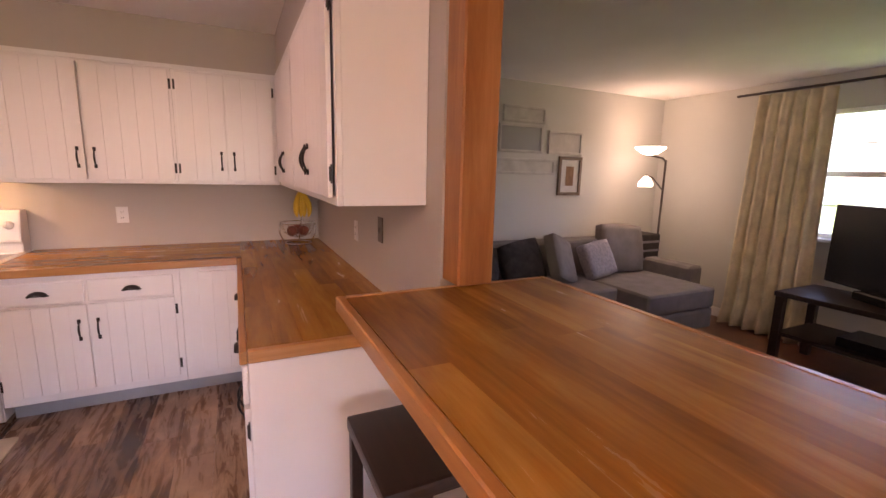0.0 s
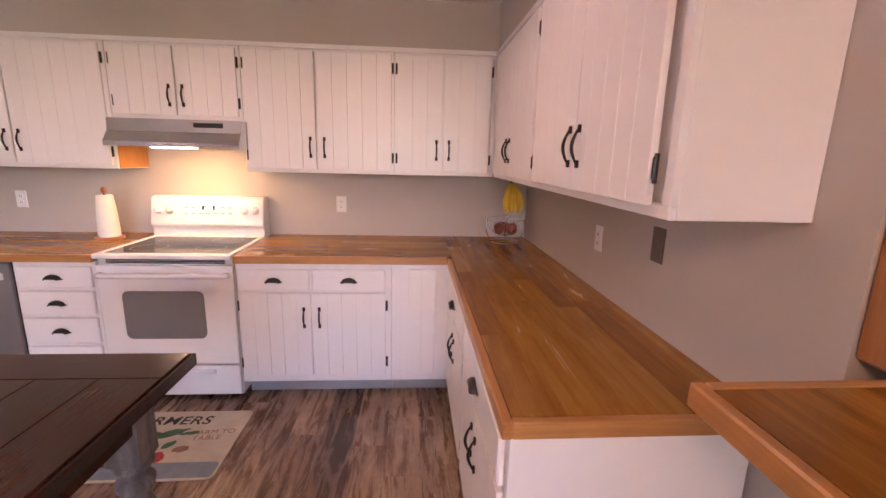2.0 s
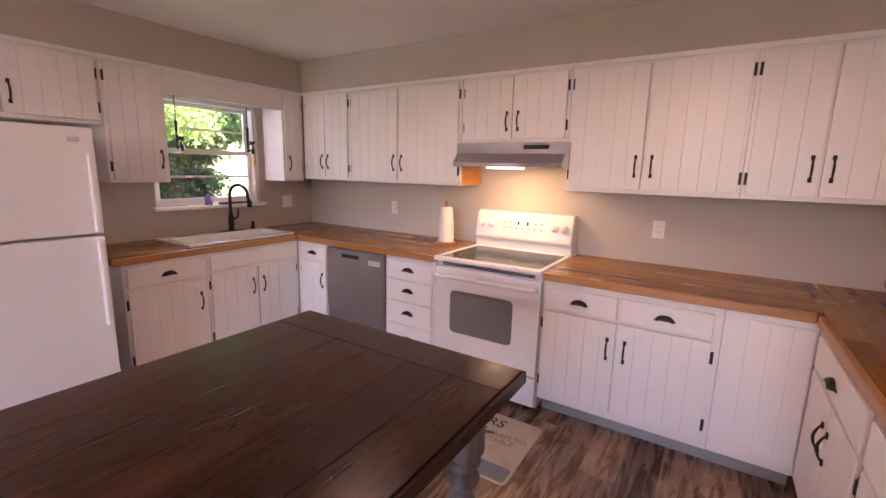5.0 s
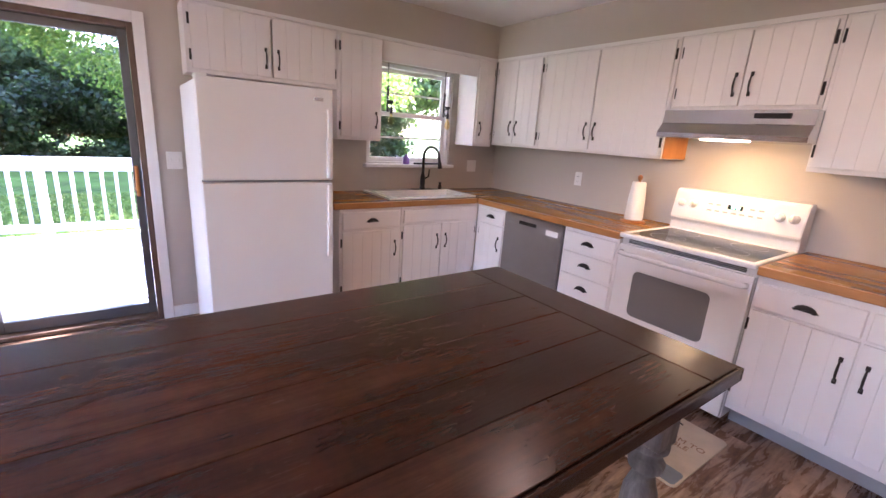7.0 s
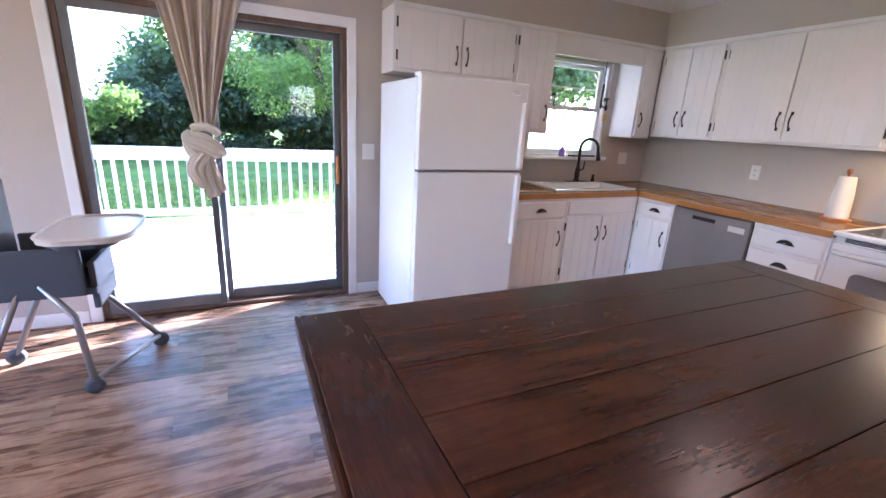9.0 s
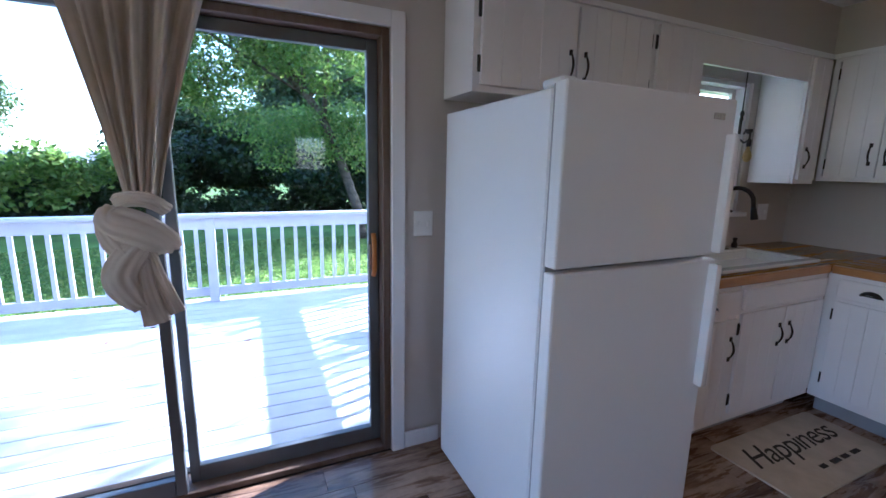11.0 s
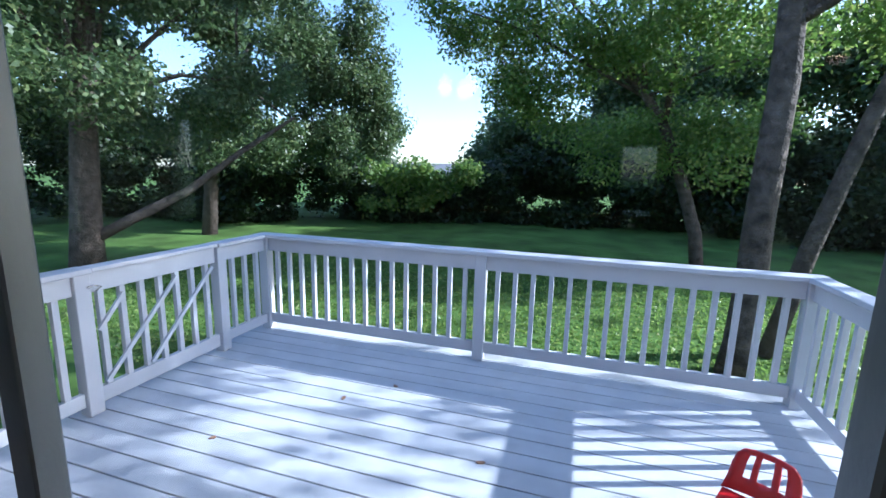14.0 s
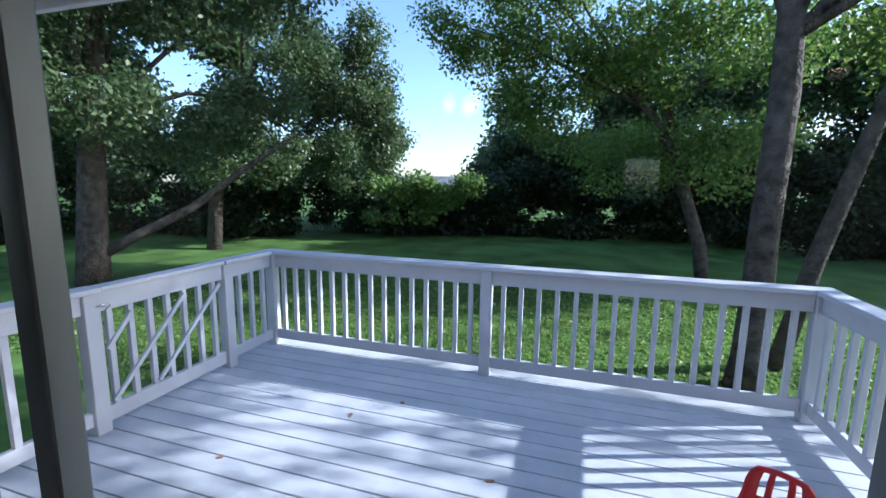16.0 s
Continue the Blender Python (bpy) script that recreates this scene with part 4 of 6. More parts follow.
for p, q in [((TX0 + a, TY0 + a, TZ - 0.15), (TX1 - a, TY0 + a + 0.022, TZ - 0.033)), ((TX0 + a, TY1 - a - 0.022, TZ - 0.15), (TX1 - a, TY1 - a, TZ - 0.033)),
             ((TX0 + a, TY0 + a + 0.022, TZ - 0.15), (TX0 + a + 0.022, TY1 - a - 0.022, TZ - 0.033)), ((TX1 - a - 0.022, TY0 + a + 0.022, TZ - 0.15), (TX1 - a, TY1 - a - 0.022, TZ - 0.033))]:
    box(p, q, 0.002, bm)
part("apron", bm, M_TABX, tb)
LEGP = [(0.028, 0.0), (0.034, 0.02), (0.040, 0.05), (0.030, 0.09), (0.026, 0.12), (0.033, 0.20), (0.044, 0.34), (0.050, 0.44), (0.046, 0.52), (0.030, 0.57), (0.028, 0.585), (0.046, 0.60), (0.048, 0.62), (0.036, 0.635), (0.034, 0.65), (0.050, 0.665), (0.050, 0.68)]
for lx in (TX0 + 0.115, TX1 - 0.115):
    for ly in (TY0 + 0.115, TY1 - 0.115):
        b = lathe((lx, ly, 0.0), LEGP, 20)
        leg = part("leg", b, M_LEG, tb, "weathered grey turned leg", True)
        part("leg_block", box((lx - 0.045, ly - 0.045, 0.681), (lx + 0.045, ly + 0.045, TZ - 0.0335), 0.004), M_LEG, leg)

# ---- bar stool ----
st = thing("bar_stool", (1.37, 1.70, 0.0), "espresso wooden bar stool pushed under the bar", "bar stool")
part("seat", box((1.20, 1.53, 0.645), (1.51, 1.93, 0.690), 0.012, None, 2), M_STOOL, st)
for lx in (1.225, 1.485):
    for ly in (1.56, 1.90):
        part("leg", box((lx - 0.019, ly - 0.019, 0), (lx + 0.019, ly + 0.019, 0.644), 0.003), M_STOOL, st)
for ly in (1.56, 1.90):
    part("stretcher", box((1.245, ly - 0.011, 0.26), (1.465, ly + 0.011, 0.30), 0.002), M_STOOL, st)
for lx in (1.225, 1.485):
    part("stretcher", box((lx - 0.011, 1.58, 0.20), (lx + 0.011, 1.88, 0.24), 0.002), M_STOOL, st)


# ---- writing and flat shapes ----
def words(text, size, where, rz, material, parent, name="lettering", shear=0.0, rx=0, spacing=1.0, bold=0.0):
    cu = bpy.data.curves.new(name, "FONT")
    cu.body, cu.size, cu.shear, cu.extrude, cu.space_character, cu.offset = text, size, shear, 0.0006, spacing, bold
    cu.align_x = "CENTER"
    tmp = new(name, cu)
    me = bpy.data.meshes.new_from_object(tmp)
    bpy.data.objects.remove(tmp)
    me.transform(pose(*where, rx, 0, rz))
    me.materials.clear()
    me.materials.append(material)
    ob = new(name, me)
    ob.parent = parent
    ob.matrix_parent_inverse = HOME.get(parent.name, Matrix())
    return ob


def blob(points, z, h=0.0012):
    bm = bmesh.new()
    vs = [bm.verts.new((x, y, z + h)) for x, y in points]
    bm.faces.new(vs)
    r = bmesh.ops.extrude_face_region(bm, geom=list(bm.faces))
    bmesh.ops.translate(bm, vec=(0, 0, -h), verts=[v for v in r["geom"] if isinstance(v, bmesh.types.BMVert)])
    bmesh.ops.recalc_face_normals(bm, faces=list(bm.faces))
    return bm


def oval(cx, cy, rx, ry, rot=0.0, n=20, wob=0.0, seed=0):
    r = random.Random(seed)
    out = []
    for k in range(n):
        a = 2 * math.pi * k / n
        s = 1 + r.uniform(-wob, wob)
        x, y = rx * s * math.cos(a), ry * s * math.sin(a)
        out.append((cx + x * math.cos(rot) - y * math.sin(rot), cy + x * math.sin(rot) + y * math.cos(rot)))
    return out


def rounded(x0, y0, x1, y1, r):
    out = []
    for cx, cy, s in ((x1 - r, y1 - r, 0), (x0 + r, y1 - r, 90), (x0 + r, y0 + r, 180), (x1 - r, y0 + r, 270)):
        out += [(cx + r * math.cos(radians(s + k * 15)), cy + r * math.sin(radians(s + k * 15))) for k in range(7)]
    return out


M_MATC = paint("cream_printed_mat", (0.52, 0.44, 0.33), 0.8, 0.12, 9, 200, 0.3)
M_MATB = paint("grey_blue_print", (0.17, 0.20, 0.24), 0.8, 0.15, 12)
M_INK = paint("black_print", (0.03, 0.028, 0.026), 0.8)
M_VEG = paint("green_print", (0.05, 0.13, 0.06), 0.8, 0.3, 20)
M_RED = paint("red_print", (0.36, 0.025, 0.02), 0.7, 0.3, 20)
M_BEET = paint("beet_print", (0.15, 0.02, 0.03), 0.7, 0.3, 20)
M_TANP = paint("basket_print", (0.25, 0.14, 0.08), 0.8, 0.25, 20)
mat1 = thing("kitchen_mat", (-0.58, 3.29, 0.0), "cream kitchen mat printed with vegetables in front of the stove", "mat")
part("base", blob(rounded(-0.965, 3.00, -0.235, 3.55, 0.03), 0.0, 0.009), M_MATC, mat1)
part("print_band", blob(rounded(-0.955, 3.008, -0.245, 3.115, 0.02), 0.009), M_MATB, mat1, "grey blue ground of the print")
words("FARMERS", 0.105, (-0.66, 3.425, 0.0095), 0, M_INK, mat1, shear=0.1, spacing=1.05, bold=0.001)
words("FARM TO", 0.052, (-0.375, 3.335, 0.0095), 4, M_TANP, mat1)
words("TABLE", 0.052, (-0.395, 3.285, 0.0095), 4, M_TANP, mat1)
for k, (cx, cy, rx, ry, rot, mt) in enumerate([(-0.83, 3.36, 0.06, 0.035, 0.3, M_VEG), (-0.76, 3.32, 0.11, 0.04, 0.15, M_VEG), (-0.60, 3.345, 0.085, 0.028, 0.4, M_VEG), (-0.50, 3.345, 0.05, 0.014, 0.2, M_VEG),
                                              (-0.70, 3.235, 0.07, 0.045, 0.2, M_TANP), (-0.84, 3.24, 0.05, 0.05, 0, M_TANP), (-0.56, 3.25, 0.035, 0.02, 0.9, M_VEG), (-0.485, 3.215, 0.04, 0.025, 0.2, M_TANP),
                                              (-0.80, 3.13, 0.06, 0.045, 0, M_BEET), (-0.70, 3.145, 0.05, 0.035, 0.2, M_RED), (-0.575, 3.15, 0.042, 0.04, 0, M_RED), (-0.62, 3.205, 0.025, 0.01, 0.3, M_INK)]):
    part("printed_vegetable", blob(oval(cx, cy, rx, ry, rot, 22, 0.16, k), 0.0092, 0.0006 + 0.0002 * k), mt, mat1)
mat2 = thing("kitchen_mat", (-2.16, 3.22, 0.0), "cream kitchen mat lettered in script in front of the sink", "mat")
part("base", blob(rounded(-2.515, 2.80, -2.085, 3.68, 0.03), 0.0, 0.009), M_MATC, mat2)
words("Happiness", 0.19, (-2.30, 3.22, 0.0095), 90, M_INK, mat2, shear=0.45, spacing=0.92)
for k in range(4):
    part("small_print", box((-2.205, 3.16 + k * 0.095, 0.0092), (-2.180, 3.16 + k * 0.095 + (0.05, 0.075, 0.06, 0.07)[k], 0.0101)), M_INK, mat2)

# ---- small things on the worktops ----
pt = thing("paper_towel_holder", (-1.31, 4.14, CT1), "white paper towel roll on a wooden stand", "paper towel")
part("base", lathe((-1.31, 4.14, CT1), [(0.082, 0), (0.085, 0.008), (0.08, 0.016), (0.07, 0.018)], 28), M_POST, pt, "round wooden base", True)
part("rod", lathe((-1.31, 4.14, CT1 + 0.018), [(0.008, 0), (0.008, 0.285), (0.016, 0.292), (0.017, 0.31), (0.008, 0.322)], 14), M_POST, pt, "", True)
M_PAPER = paint("white_paper", (0.78, 0.76, 0.73), 0.95, 0.03, 12, 150, 0.5)
part("roll", lathe((-1.31, 4.14, CT1 + 0.0185), [(0.02, 0), (0.062, 0), (0.063, 0.01), (0.058, 0.14), (0.046, 0.27), (0.02, 0.272)], 32), M_PAPER, pt, "white paper roll", True)

fb = thing("fruit_basket", (1.335, 4.17, CT1), "chrome wire fruit basket with banana hook", "fruit basket")
cx, cy = 1.335, 4.17


def ring(cx, cy, z, r, rad, tilt=0.0, n=28):
    return [(cx + r * math.cos(2 * math.pi * k / n), cy + r * math.sin(2 * math.pi * k / n), z + tilt * math.cos(2 * math.pi * k / n)) for k in range(n + 1)]


part("foot_ring", tube(ring(cx, cy, CT1 + 0.005, 0.10, 0), 0.004, 6), M_CHROME, fb, "", True)
part("rim_ring", tube(ring(cx, cy, CT1 + 0.165, 0.13, 0), 0.004, 6), M_CHROME, fb, "", True)
for k in range(14):
    a = 2 * math.pi * k / 14
    pts = [(cx + r * math.cos(a), cy + r * math.sin(a), CT1 + z) for r, z in ((0.13, 0.165), (0.125, 0.13), (0.10, 0.085), (0.06, 0.06), (0.01, 0.05))]
    part("wire", tube(pts, 0.0018, 5), M_CHROME, fb)
for s in (-1, 1):
    part("side_post", tube([(cx + s * 0.10, cy, CT1 + 0.005), (cx + s * 0.135, cy, CT1 + 0.08), (cx + s * 0.135, cy, CT1 + 0.18)], 0.0045, 6), M_CHROME, fb, "", True)
part("hook", tube([(cx + 0.02, cy + 0.10, CT1 + 0.005), (cx + 0.05, cy + 0.135, CT1 + 0.2), (cx + 0.05, cy + 0.13, CT1 + 0.38), (cx + 0.04, cy + 0.09, CT1 + 0.43), (cx + 0.03, cy + 0.03, CT1 + 0.42), (cx + 0.03, cy + 0.02, CT1 + 0.40)], 0.0045, 6), M_CHROME, fb, "", True)
M_FRUIT = paint("dark_red_fruit", (0.20, 0.06, 0.035), 0.4, 0.3, 14)
for k, (dx, dy, dz) in enumerate(((-0.045, -0.02, 0.105), (0.04, -0.03, 0.105), (0.0, 0.045, 0.108))):
    tagged(part("potato" if k == 1 else "apple", lathe((cx + dx, cy + dy, CT1 + dz - 0.04), [(0.006, 0.002), (0.025, 0.004), (0.040, 0.03), (0.038, 0.055), (0.022, 0.074), (0.005, 0.068)], 16), M_FRUIT, None, "", True), "brownish red fruit in the wire basket", "fruit", "fruit in the basket")
M_BANANA = paint("ripe_banana_skin", (0.66, 0.42, 0.02), 0.45, 0.12, 18)
bn = thing("banana_bunch", (cx + 0.03, cy + 0.01, CT1 + 0.22), "ripe yellow banana bunch hanging from the hook", "bananas")
for k, (ax, sp_) in enumerate(((-0.5, 0.055), (-0.1, 0.03), (0.35, 0.035), (0.8, 0.06))):
    pts, rad = [], []
    for i in range(9):
        u = i / 8
        o = sp_ * math.sin(u * 2.2) + 0.004
        pts.append((cx + 0.03 + o * math.sin(ax * 1.6), cy + 0.01 - o * math.cos(ax), CT1 + 0.415 - 0.205 * u))
        rad.append(0.006 + 0.0165 * min(1, max(0, math.sin(math.pi * min(1, u * 0.95 + 0.03)))) ** 0.6 if 0 < i < 8 else 0.005)
    part("banana", tube(pts, rad, 7), M_BANANA, bn, "", True)
part("stem", tube([(cx + 0.03, cy + 0.012, CT1 + 0.405), (cx + 0.03, cy + 0.018, CT1 + 0.43)], 0.011, 8), M_VEG, bn, "green brown stem", True)


# ---- curtain tied in a knot ----
def sheet(rows, material, name, parent, thick=0.003):
    bm = bmesh.new()
    grid = [[bm.verts.new(p) for p in r] for r in rows]
    for r, s in zip(grid, grid[1:]):
        for k in range(len(r) - 1):
            bm.faces.new((r[k], r[k + 1], s[k + 1], s[k]))
    ob = part(name, bm, material, parent, "", True)
    md = ob.modifiers.new("thickness", "SOLIDIFY")
    md.thickness = thick
    return ob


def drape_row(u, mid, half, z, deep, folds, lean=0.0, n=72):
    """One level of gathered cloth: tight folds that sharpen towards the gather."""
    out = []
    for k in range(n + 1):
        s = k / n * 2 - 1
        wave = math.sin(s * folds + 0.9 * math.sin(2.6 * u + s * 3.1)) + 0.45 * math.sin(s * folds * 2.3 + 2.0 * u + 1.0)
        out.append((-3.075 + deep * wave + 0.05 * u * math.cos(s * 1.5), mid + s * half + 0.006 * math.sin(s * folds + 1.2), z + lean * s))
    return out


def band(points, wide, thick, twist, name, seed):
    """A flat gathered band of cloth led along points, creased lengthwise."""
    r = random.Random(seed)
    ph = [r.uniform(0, 6.28) for _ in range(3)]
    pts = [Vector(p) for p in points]
    for _ in range(2):
        fine = [pts[0]]
        for p, q in zip(pts, pts[1:]):
            fine += [p.lerp(q, 0.25), p.lerp(q, 0.75)]
        pts = fine + [pts[-1]]
    bm = bmesh.new()
    rings, sides = [], 56
    for i, p in enumerate(pts):
        u = i / (len(pts) - 1)
        d = (pts[min(i + 1, len(pts) - 1)] - pts[max(i - 1, 0)]).normalized()
        out = Vector((1, 0, 0))
        out = (out - d * out.dot(d)).normalized()
        side = d.cross(out)
        w = wide(u) if callable(wide) else wide
        ring_ = []
        for k in range(sides):
            a_ = 2 * math.pi * k / sides
            crease = 1 + 0.13 * math.sin(6 * a_ + ph[0] + twist * 2 * u) + 0.11 * math.sin(11 * a_ + ph[1] - 4 * u) + 0.10 * math.sin(17 * u + 3 * a_ + ph[2])
            ring_.append(bm.verts.new(p + side * (w * math.cos(a_) * (0.8 + 0.2 * crease)) + out * (thick * math.sin(a_) * crease)))
        rings.append(ring_)
    for r0, r1 in zip(rings, rings[1:]):
        for k in range(sides):
            bm.faces.new((r0[k], r0[(k + 1) % sides], r1[(k + 1) % sides], r1[k]))
    bm.faces.new(rings[0][::-1])
    bm.faces.new(rings[-1])
    return part(name, bm, M_CURT, cur, "", True)


cur = thing("door_curtain", (-3.06, 0.36, 0.84), "tan linen curtain knotted up at the patio door", "curtain")
rows = []
for i in range(30):
    u = i / 29
    rows.append(drape_row(u, 0.356 + 0.036 * (1 - u), 0.052 + 0.235 * (1 - u) ** 1.12, 2.235 - (2.235 - 1.285) * u, 0.034 * (1 - 0.55 * u), 15.5))
sheet(rows, M_CURT, "drape", cur)
band([(-3.03, 0.285, 1.275), (-2.985, 0.335, 1.292), (-2.985, 0.395, 1.280), (-3.03, 0.425, 1.245)], 0.026, 0.016, 1.0, "knot_collar", 3)
band([(-3.04, 0.272, 1.245), (-2.985, 0.272, 1.215), (-2.965, 0.340, 1.195), (-2.975, 0.410, 1.150), (-3.02, 0.425, 1.115)], lambda u: 0.040 + 0.018 * math.sin(math.pi * u), 0.026, 2.0, "knot_wrap", 4)
band([(-3.03, 0.255, 1.235), (-3.00, 0.262, 1.17), (-2.985, 0.310, 1.10), (-2.99, 0.355, 1.06)], lambda u: 0.030 + 0.012 * math.sin(math.pi * u), 0.024, 1.5, "knot_under", 5)
band([(-2.985, 0.355, 1.135), (-2.972, 0.300, 1.075), (-2.975, 0.278, 1.020), (-2.985, 0.310, 0.945), (-2.99, 0.332, 0.915)], lambda u: 0.030 + 0.024 * math.sin(math.pi * min(1, u * 1.15)), 0.022, 1.2, "loop", 6)
band([(-2.990, 0.350, 1.140), (-2.985, 0.345, 1.04), (-2.992, 0.355, 0.93), (-2.995, 0.372, 0.848)], lambda u: 0.018 + 0.026 * u, 0.017, 2.4, "tail", 7)
band([(-2.998, 0.365, 1.130), (-2.995, 0.382, 1.04), (-3.005, 0.408, 0.95), (-3.01, 0.430, 0.876)], lambda u: 0.016 + 0.016 * u, 0.015, 1.8, "tail", 8)
rod = thing("curtain_rod", (-3.06, 0.46, 2.24), "thin black curtain rod above the patio door", "curtain rod")
part("rod", tube([(-3.065, -0.55, 2.245), (-3.065, 1.42, 2.245)], 0.010, 10), M_BLACK, rod, "", True)
for y in (-0.5, 1.38):
    part("bracket", box((WX, y - 0.012, 2.22), (-3.06, y + 0.012, 2.236), 0.002), M_BLACK, rod)

# ---- high chair ----
M_NAVY = paint("navy_grey_plastic", (0.055, 0.065, 0.085), 0.5, 0.1)
M_TRAY = paint("cream_tray_plastic", (0.62, 0.56, 0.50), 0.35, 0.03)
M_TUBE = paint("grey_tube_enamel", (0.32, 0.33, 0.36), 0.35, 0.05, metal=0.5)
hc = thing("high_chair", (-2.45, -0.33, 0.0), "baby high chair with cream tray and navy seat on wheels", "high chair")
HCX, HCY = -2.47, -0.33
for s, wx in ((-1, -2.66), (1, -2.23)):
    wy = 0.03 if s < 0 else -0.19
    part("leg", tube([(HCX + s * 0.17, HCY - 0.05, 0.62), (HCX + s * 0.19, HCY + 0.10, 0.40), (wx, wy, 0.07)], 0.016, 10), M_TUBE, hc, "", True)
    part("leg", tube([(HCX + s * 0.17, HCY - 0.06, 0.62), (HCX + s * 0.2, HCY - 0.30, 0.06)], 0.016, 10), M_TUBE, hc, "", True)
    for y in (wy, HCY - 0.31):
        x = wx if y == wy else HCX + s * 0.2
        wb = lathe((0, 0, 0), [(0.018, -0.014), (0.042, -0.013), (0.045, 0), (0.042, 0.013), (0.018, 0.014)], 18)
        wb.transform(Matrix.Translation((x, y, 0.045)) @ pose(0, 0, 0, 0, 90, 0))
        part("wheel", wb, M_NAVY, hc, "dark plastic castor", True)
part("cross_bar", tube([(-2.66, 0.03, 0.07), (-2.23, -0.19, 0.07)], 0.014, 10), M_TUBE, hc, "", True)
sb = bmesh.new()
for p, q in [((HCX - 0.18, HCY - 0.18, 0.50), (HCX + 0.18, HCY + 0.20, 0.54)), ((HCX - 0.19, HCY - 0.18, 0.50), (HCX - 0.16, HCY + 0.16, 0.74)), ((HCX + 0.16, HCY - 0.18, 0.50), (HCX + 0.19, HCY + 0.16, 0.74)),
             ((HCX - 0.18, HCY - 0.24, 0.50), (HCX + 0.18, HCY - 0.19, 1.02)), ((HCX - 0.16, HCY + 0.17, 0.42), (HCX + 0.16, HCY + 0.20, 0.66))]:
    box(p, q, 0.014, sb, 2)
part("seat_shell", sb, M_NAVY, hc)
tr = bmesh.new()
pts = rounded(HCX - 0.27, HCY + 0.0, HCX + 0.27, HCY + 0.37, 0.12)
tray = part("tray", blob(pts, 0.775, 0.022), M_TRAY, hc, "cream plastic tray")
rim = [(x, y, 0.800) for x, y in pts] + [(pts[0][0], pts[0][1], 0.800)]
part("tray_rim", tube(rim, 0.009, 6, None, False), M_TRAY, tray, "", True)
part("tray_support", blob(rounded(HCX - 0.2, HCY + 0.02, HCX + 0.2, HCY + 0.30, 0.1), 0.735, 0.038), M_NAVY, hc)

# ---- ceiling lights ----
cl = thing("ceiling_light", (0.2, -0.02, CEIL), "three-bulb ceiling light with warm glass shades, lit", "ceiling light")
part("canopy", lathe((0.2, -0.02, CEIL - 0.03), [(0.10, 0.029), (0.11, 0.012), (0.05, 0.0), (0.01, -0.005)], 24), M_BLACK, cl, "", True)
for a_ in range(3):
    x, y = 0.2 + 0.13 * math.cos(a_ * 2.1), -0.02 + 0.13 * math.sin(a_ * 2.1)
    part("arm", tube([(0.2, -0.02, CEIL - 0.04), (x, y, CEIL - 0.05), (x, y, CEIL - 0.09)], 0.008, 8), M_BLACK, cl, "", True)
    s = part("shade", lathe((x, y, CEIL - 0.20), [(0.062, 0), (0.058, 0.05), (0.035, 0.095), (0.02, 0.11)], 18, cap=False), M_BULB, cl, "lit frosted glass shade", True)
    s.visible_shadow = False
for cx_, cy_ in CANS:
    dl = thing("ceiling_downlight", (cx_, cy_, CEIL), "white recessed ceiling downlight in the kitchen, lit", "downlight", "kitchen downlights")
    part("trim_ring", lathe((cx_, cy_, CEIL - 0.020), [(0.075, 0.002), (0.090, 0.0), (0.098, 0.010), (0.098, 0.0195), (0.075, 0.0195)], 28, cap=False), M_TRIM, dl, "", True)
    part("lens", lathe((cx_, cy_, CEIL - 0.006), [(0.072, 0.0), (0.072, 0.004)], 28), M_BULB, dl, "lit frosted lens")
ch = thing("chandelier", (-1.25, -2.85, 1.7), "four-armed chandelier with lit square glass shades", "chandelier")
part("stem", tube([(-1.25, -2.85, CEIL - 0.002), (-1.25, -2.85, 1.72)], 0.010, 8), M_BLACK, ch, "", True)
for a_ in range(4):
    x, y = -1.25 + 0.22 * math.cos(a_ * 1.571), -2.85 + 0.22 * math.sin(a_ * 1.571)
    part("arm", tube([(-1.25, -2.85, 1.74), ((x - 1.25) / 2, (y - 2.85) / 2, 1.70), (x, y, 1.73)], 0.008, 8), M_BLACK, ch, "", True)
    s = part("shade", box((x - 0.05, y - 0.05, 1.74), (x + 0.05, y + 0.05, 1.86), 0.006), M_BULB, ch, "lit square glass shade")
    s.visible_shadow = False

# ---- living room ----
M_SOFA = paint("grey_sofa_fabric", (0.24, 0.225, 0.23), 0.95, 0.12, 8, 260, 0.5, spec=0.1)
M_SOFAD = paint("dark_pillow_fabric", (0.07, 0.062, 0.06), 0.95, 0.3, 14, 260, 0.5, spec=0.1)
M_PILL = paint("ribbed_grey_pillow", (0.34, 0.33, 0.36), 0.95, 0.2, 40, 260, 0.5, spec=0.1)
so = thing("sofa", (4.0, 3.85, 0.0), "grey fabric sofa with a chaise and loose cushions", "sofa")
part("base", box((2.30, 3.42, 0.06), (5.10, 4.33, 0.30), 0.04, None, 3), M_SOFA, so)
part("backrest", box((2.30, 4.08, 0.28), (5.10, 4.34, 0.82), 0.06, None, 3), M_SOFA, so)
part("arm", box((5.08, 3.42, 0.06), (5.30, 4.34, 0.60), 0.06, None, 3), M_SOFA, so)
part("arm", box((2.08, 3.42, 0.06), (2.32, 4.34, 0.60), 0.06, None, 3), M_SOFA, so)
for k in range(2):
    part("seat_cushion", box((2.33 + k * 0.9, 3.44, 0.29), (3.22 + k * 0.9, 4.10, 0.46), 0.045, None, 3), M_SOFA, so)
part("chaise_cushion", box((4.14, 3.12, 0.26), (5.07, 4.10, 0.46), 0.05, None, 3), M_SOFA, so)
part("chaise_base", box((4.14, 3.13, 0.06), (5.07, 3.42, 0.255), 0.03, None, 2), M_SOFA, so)
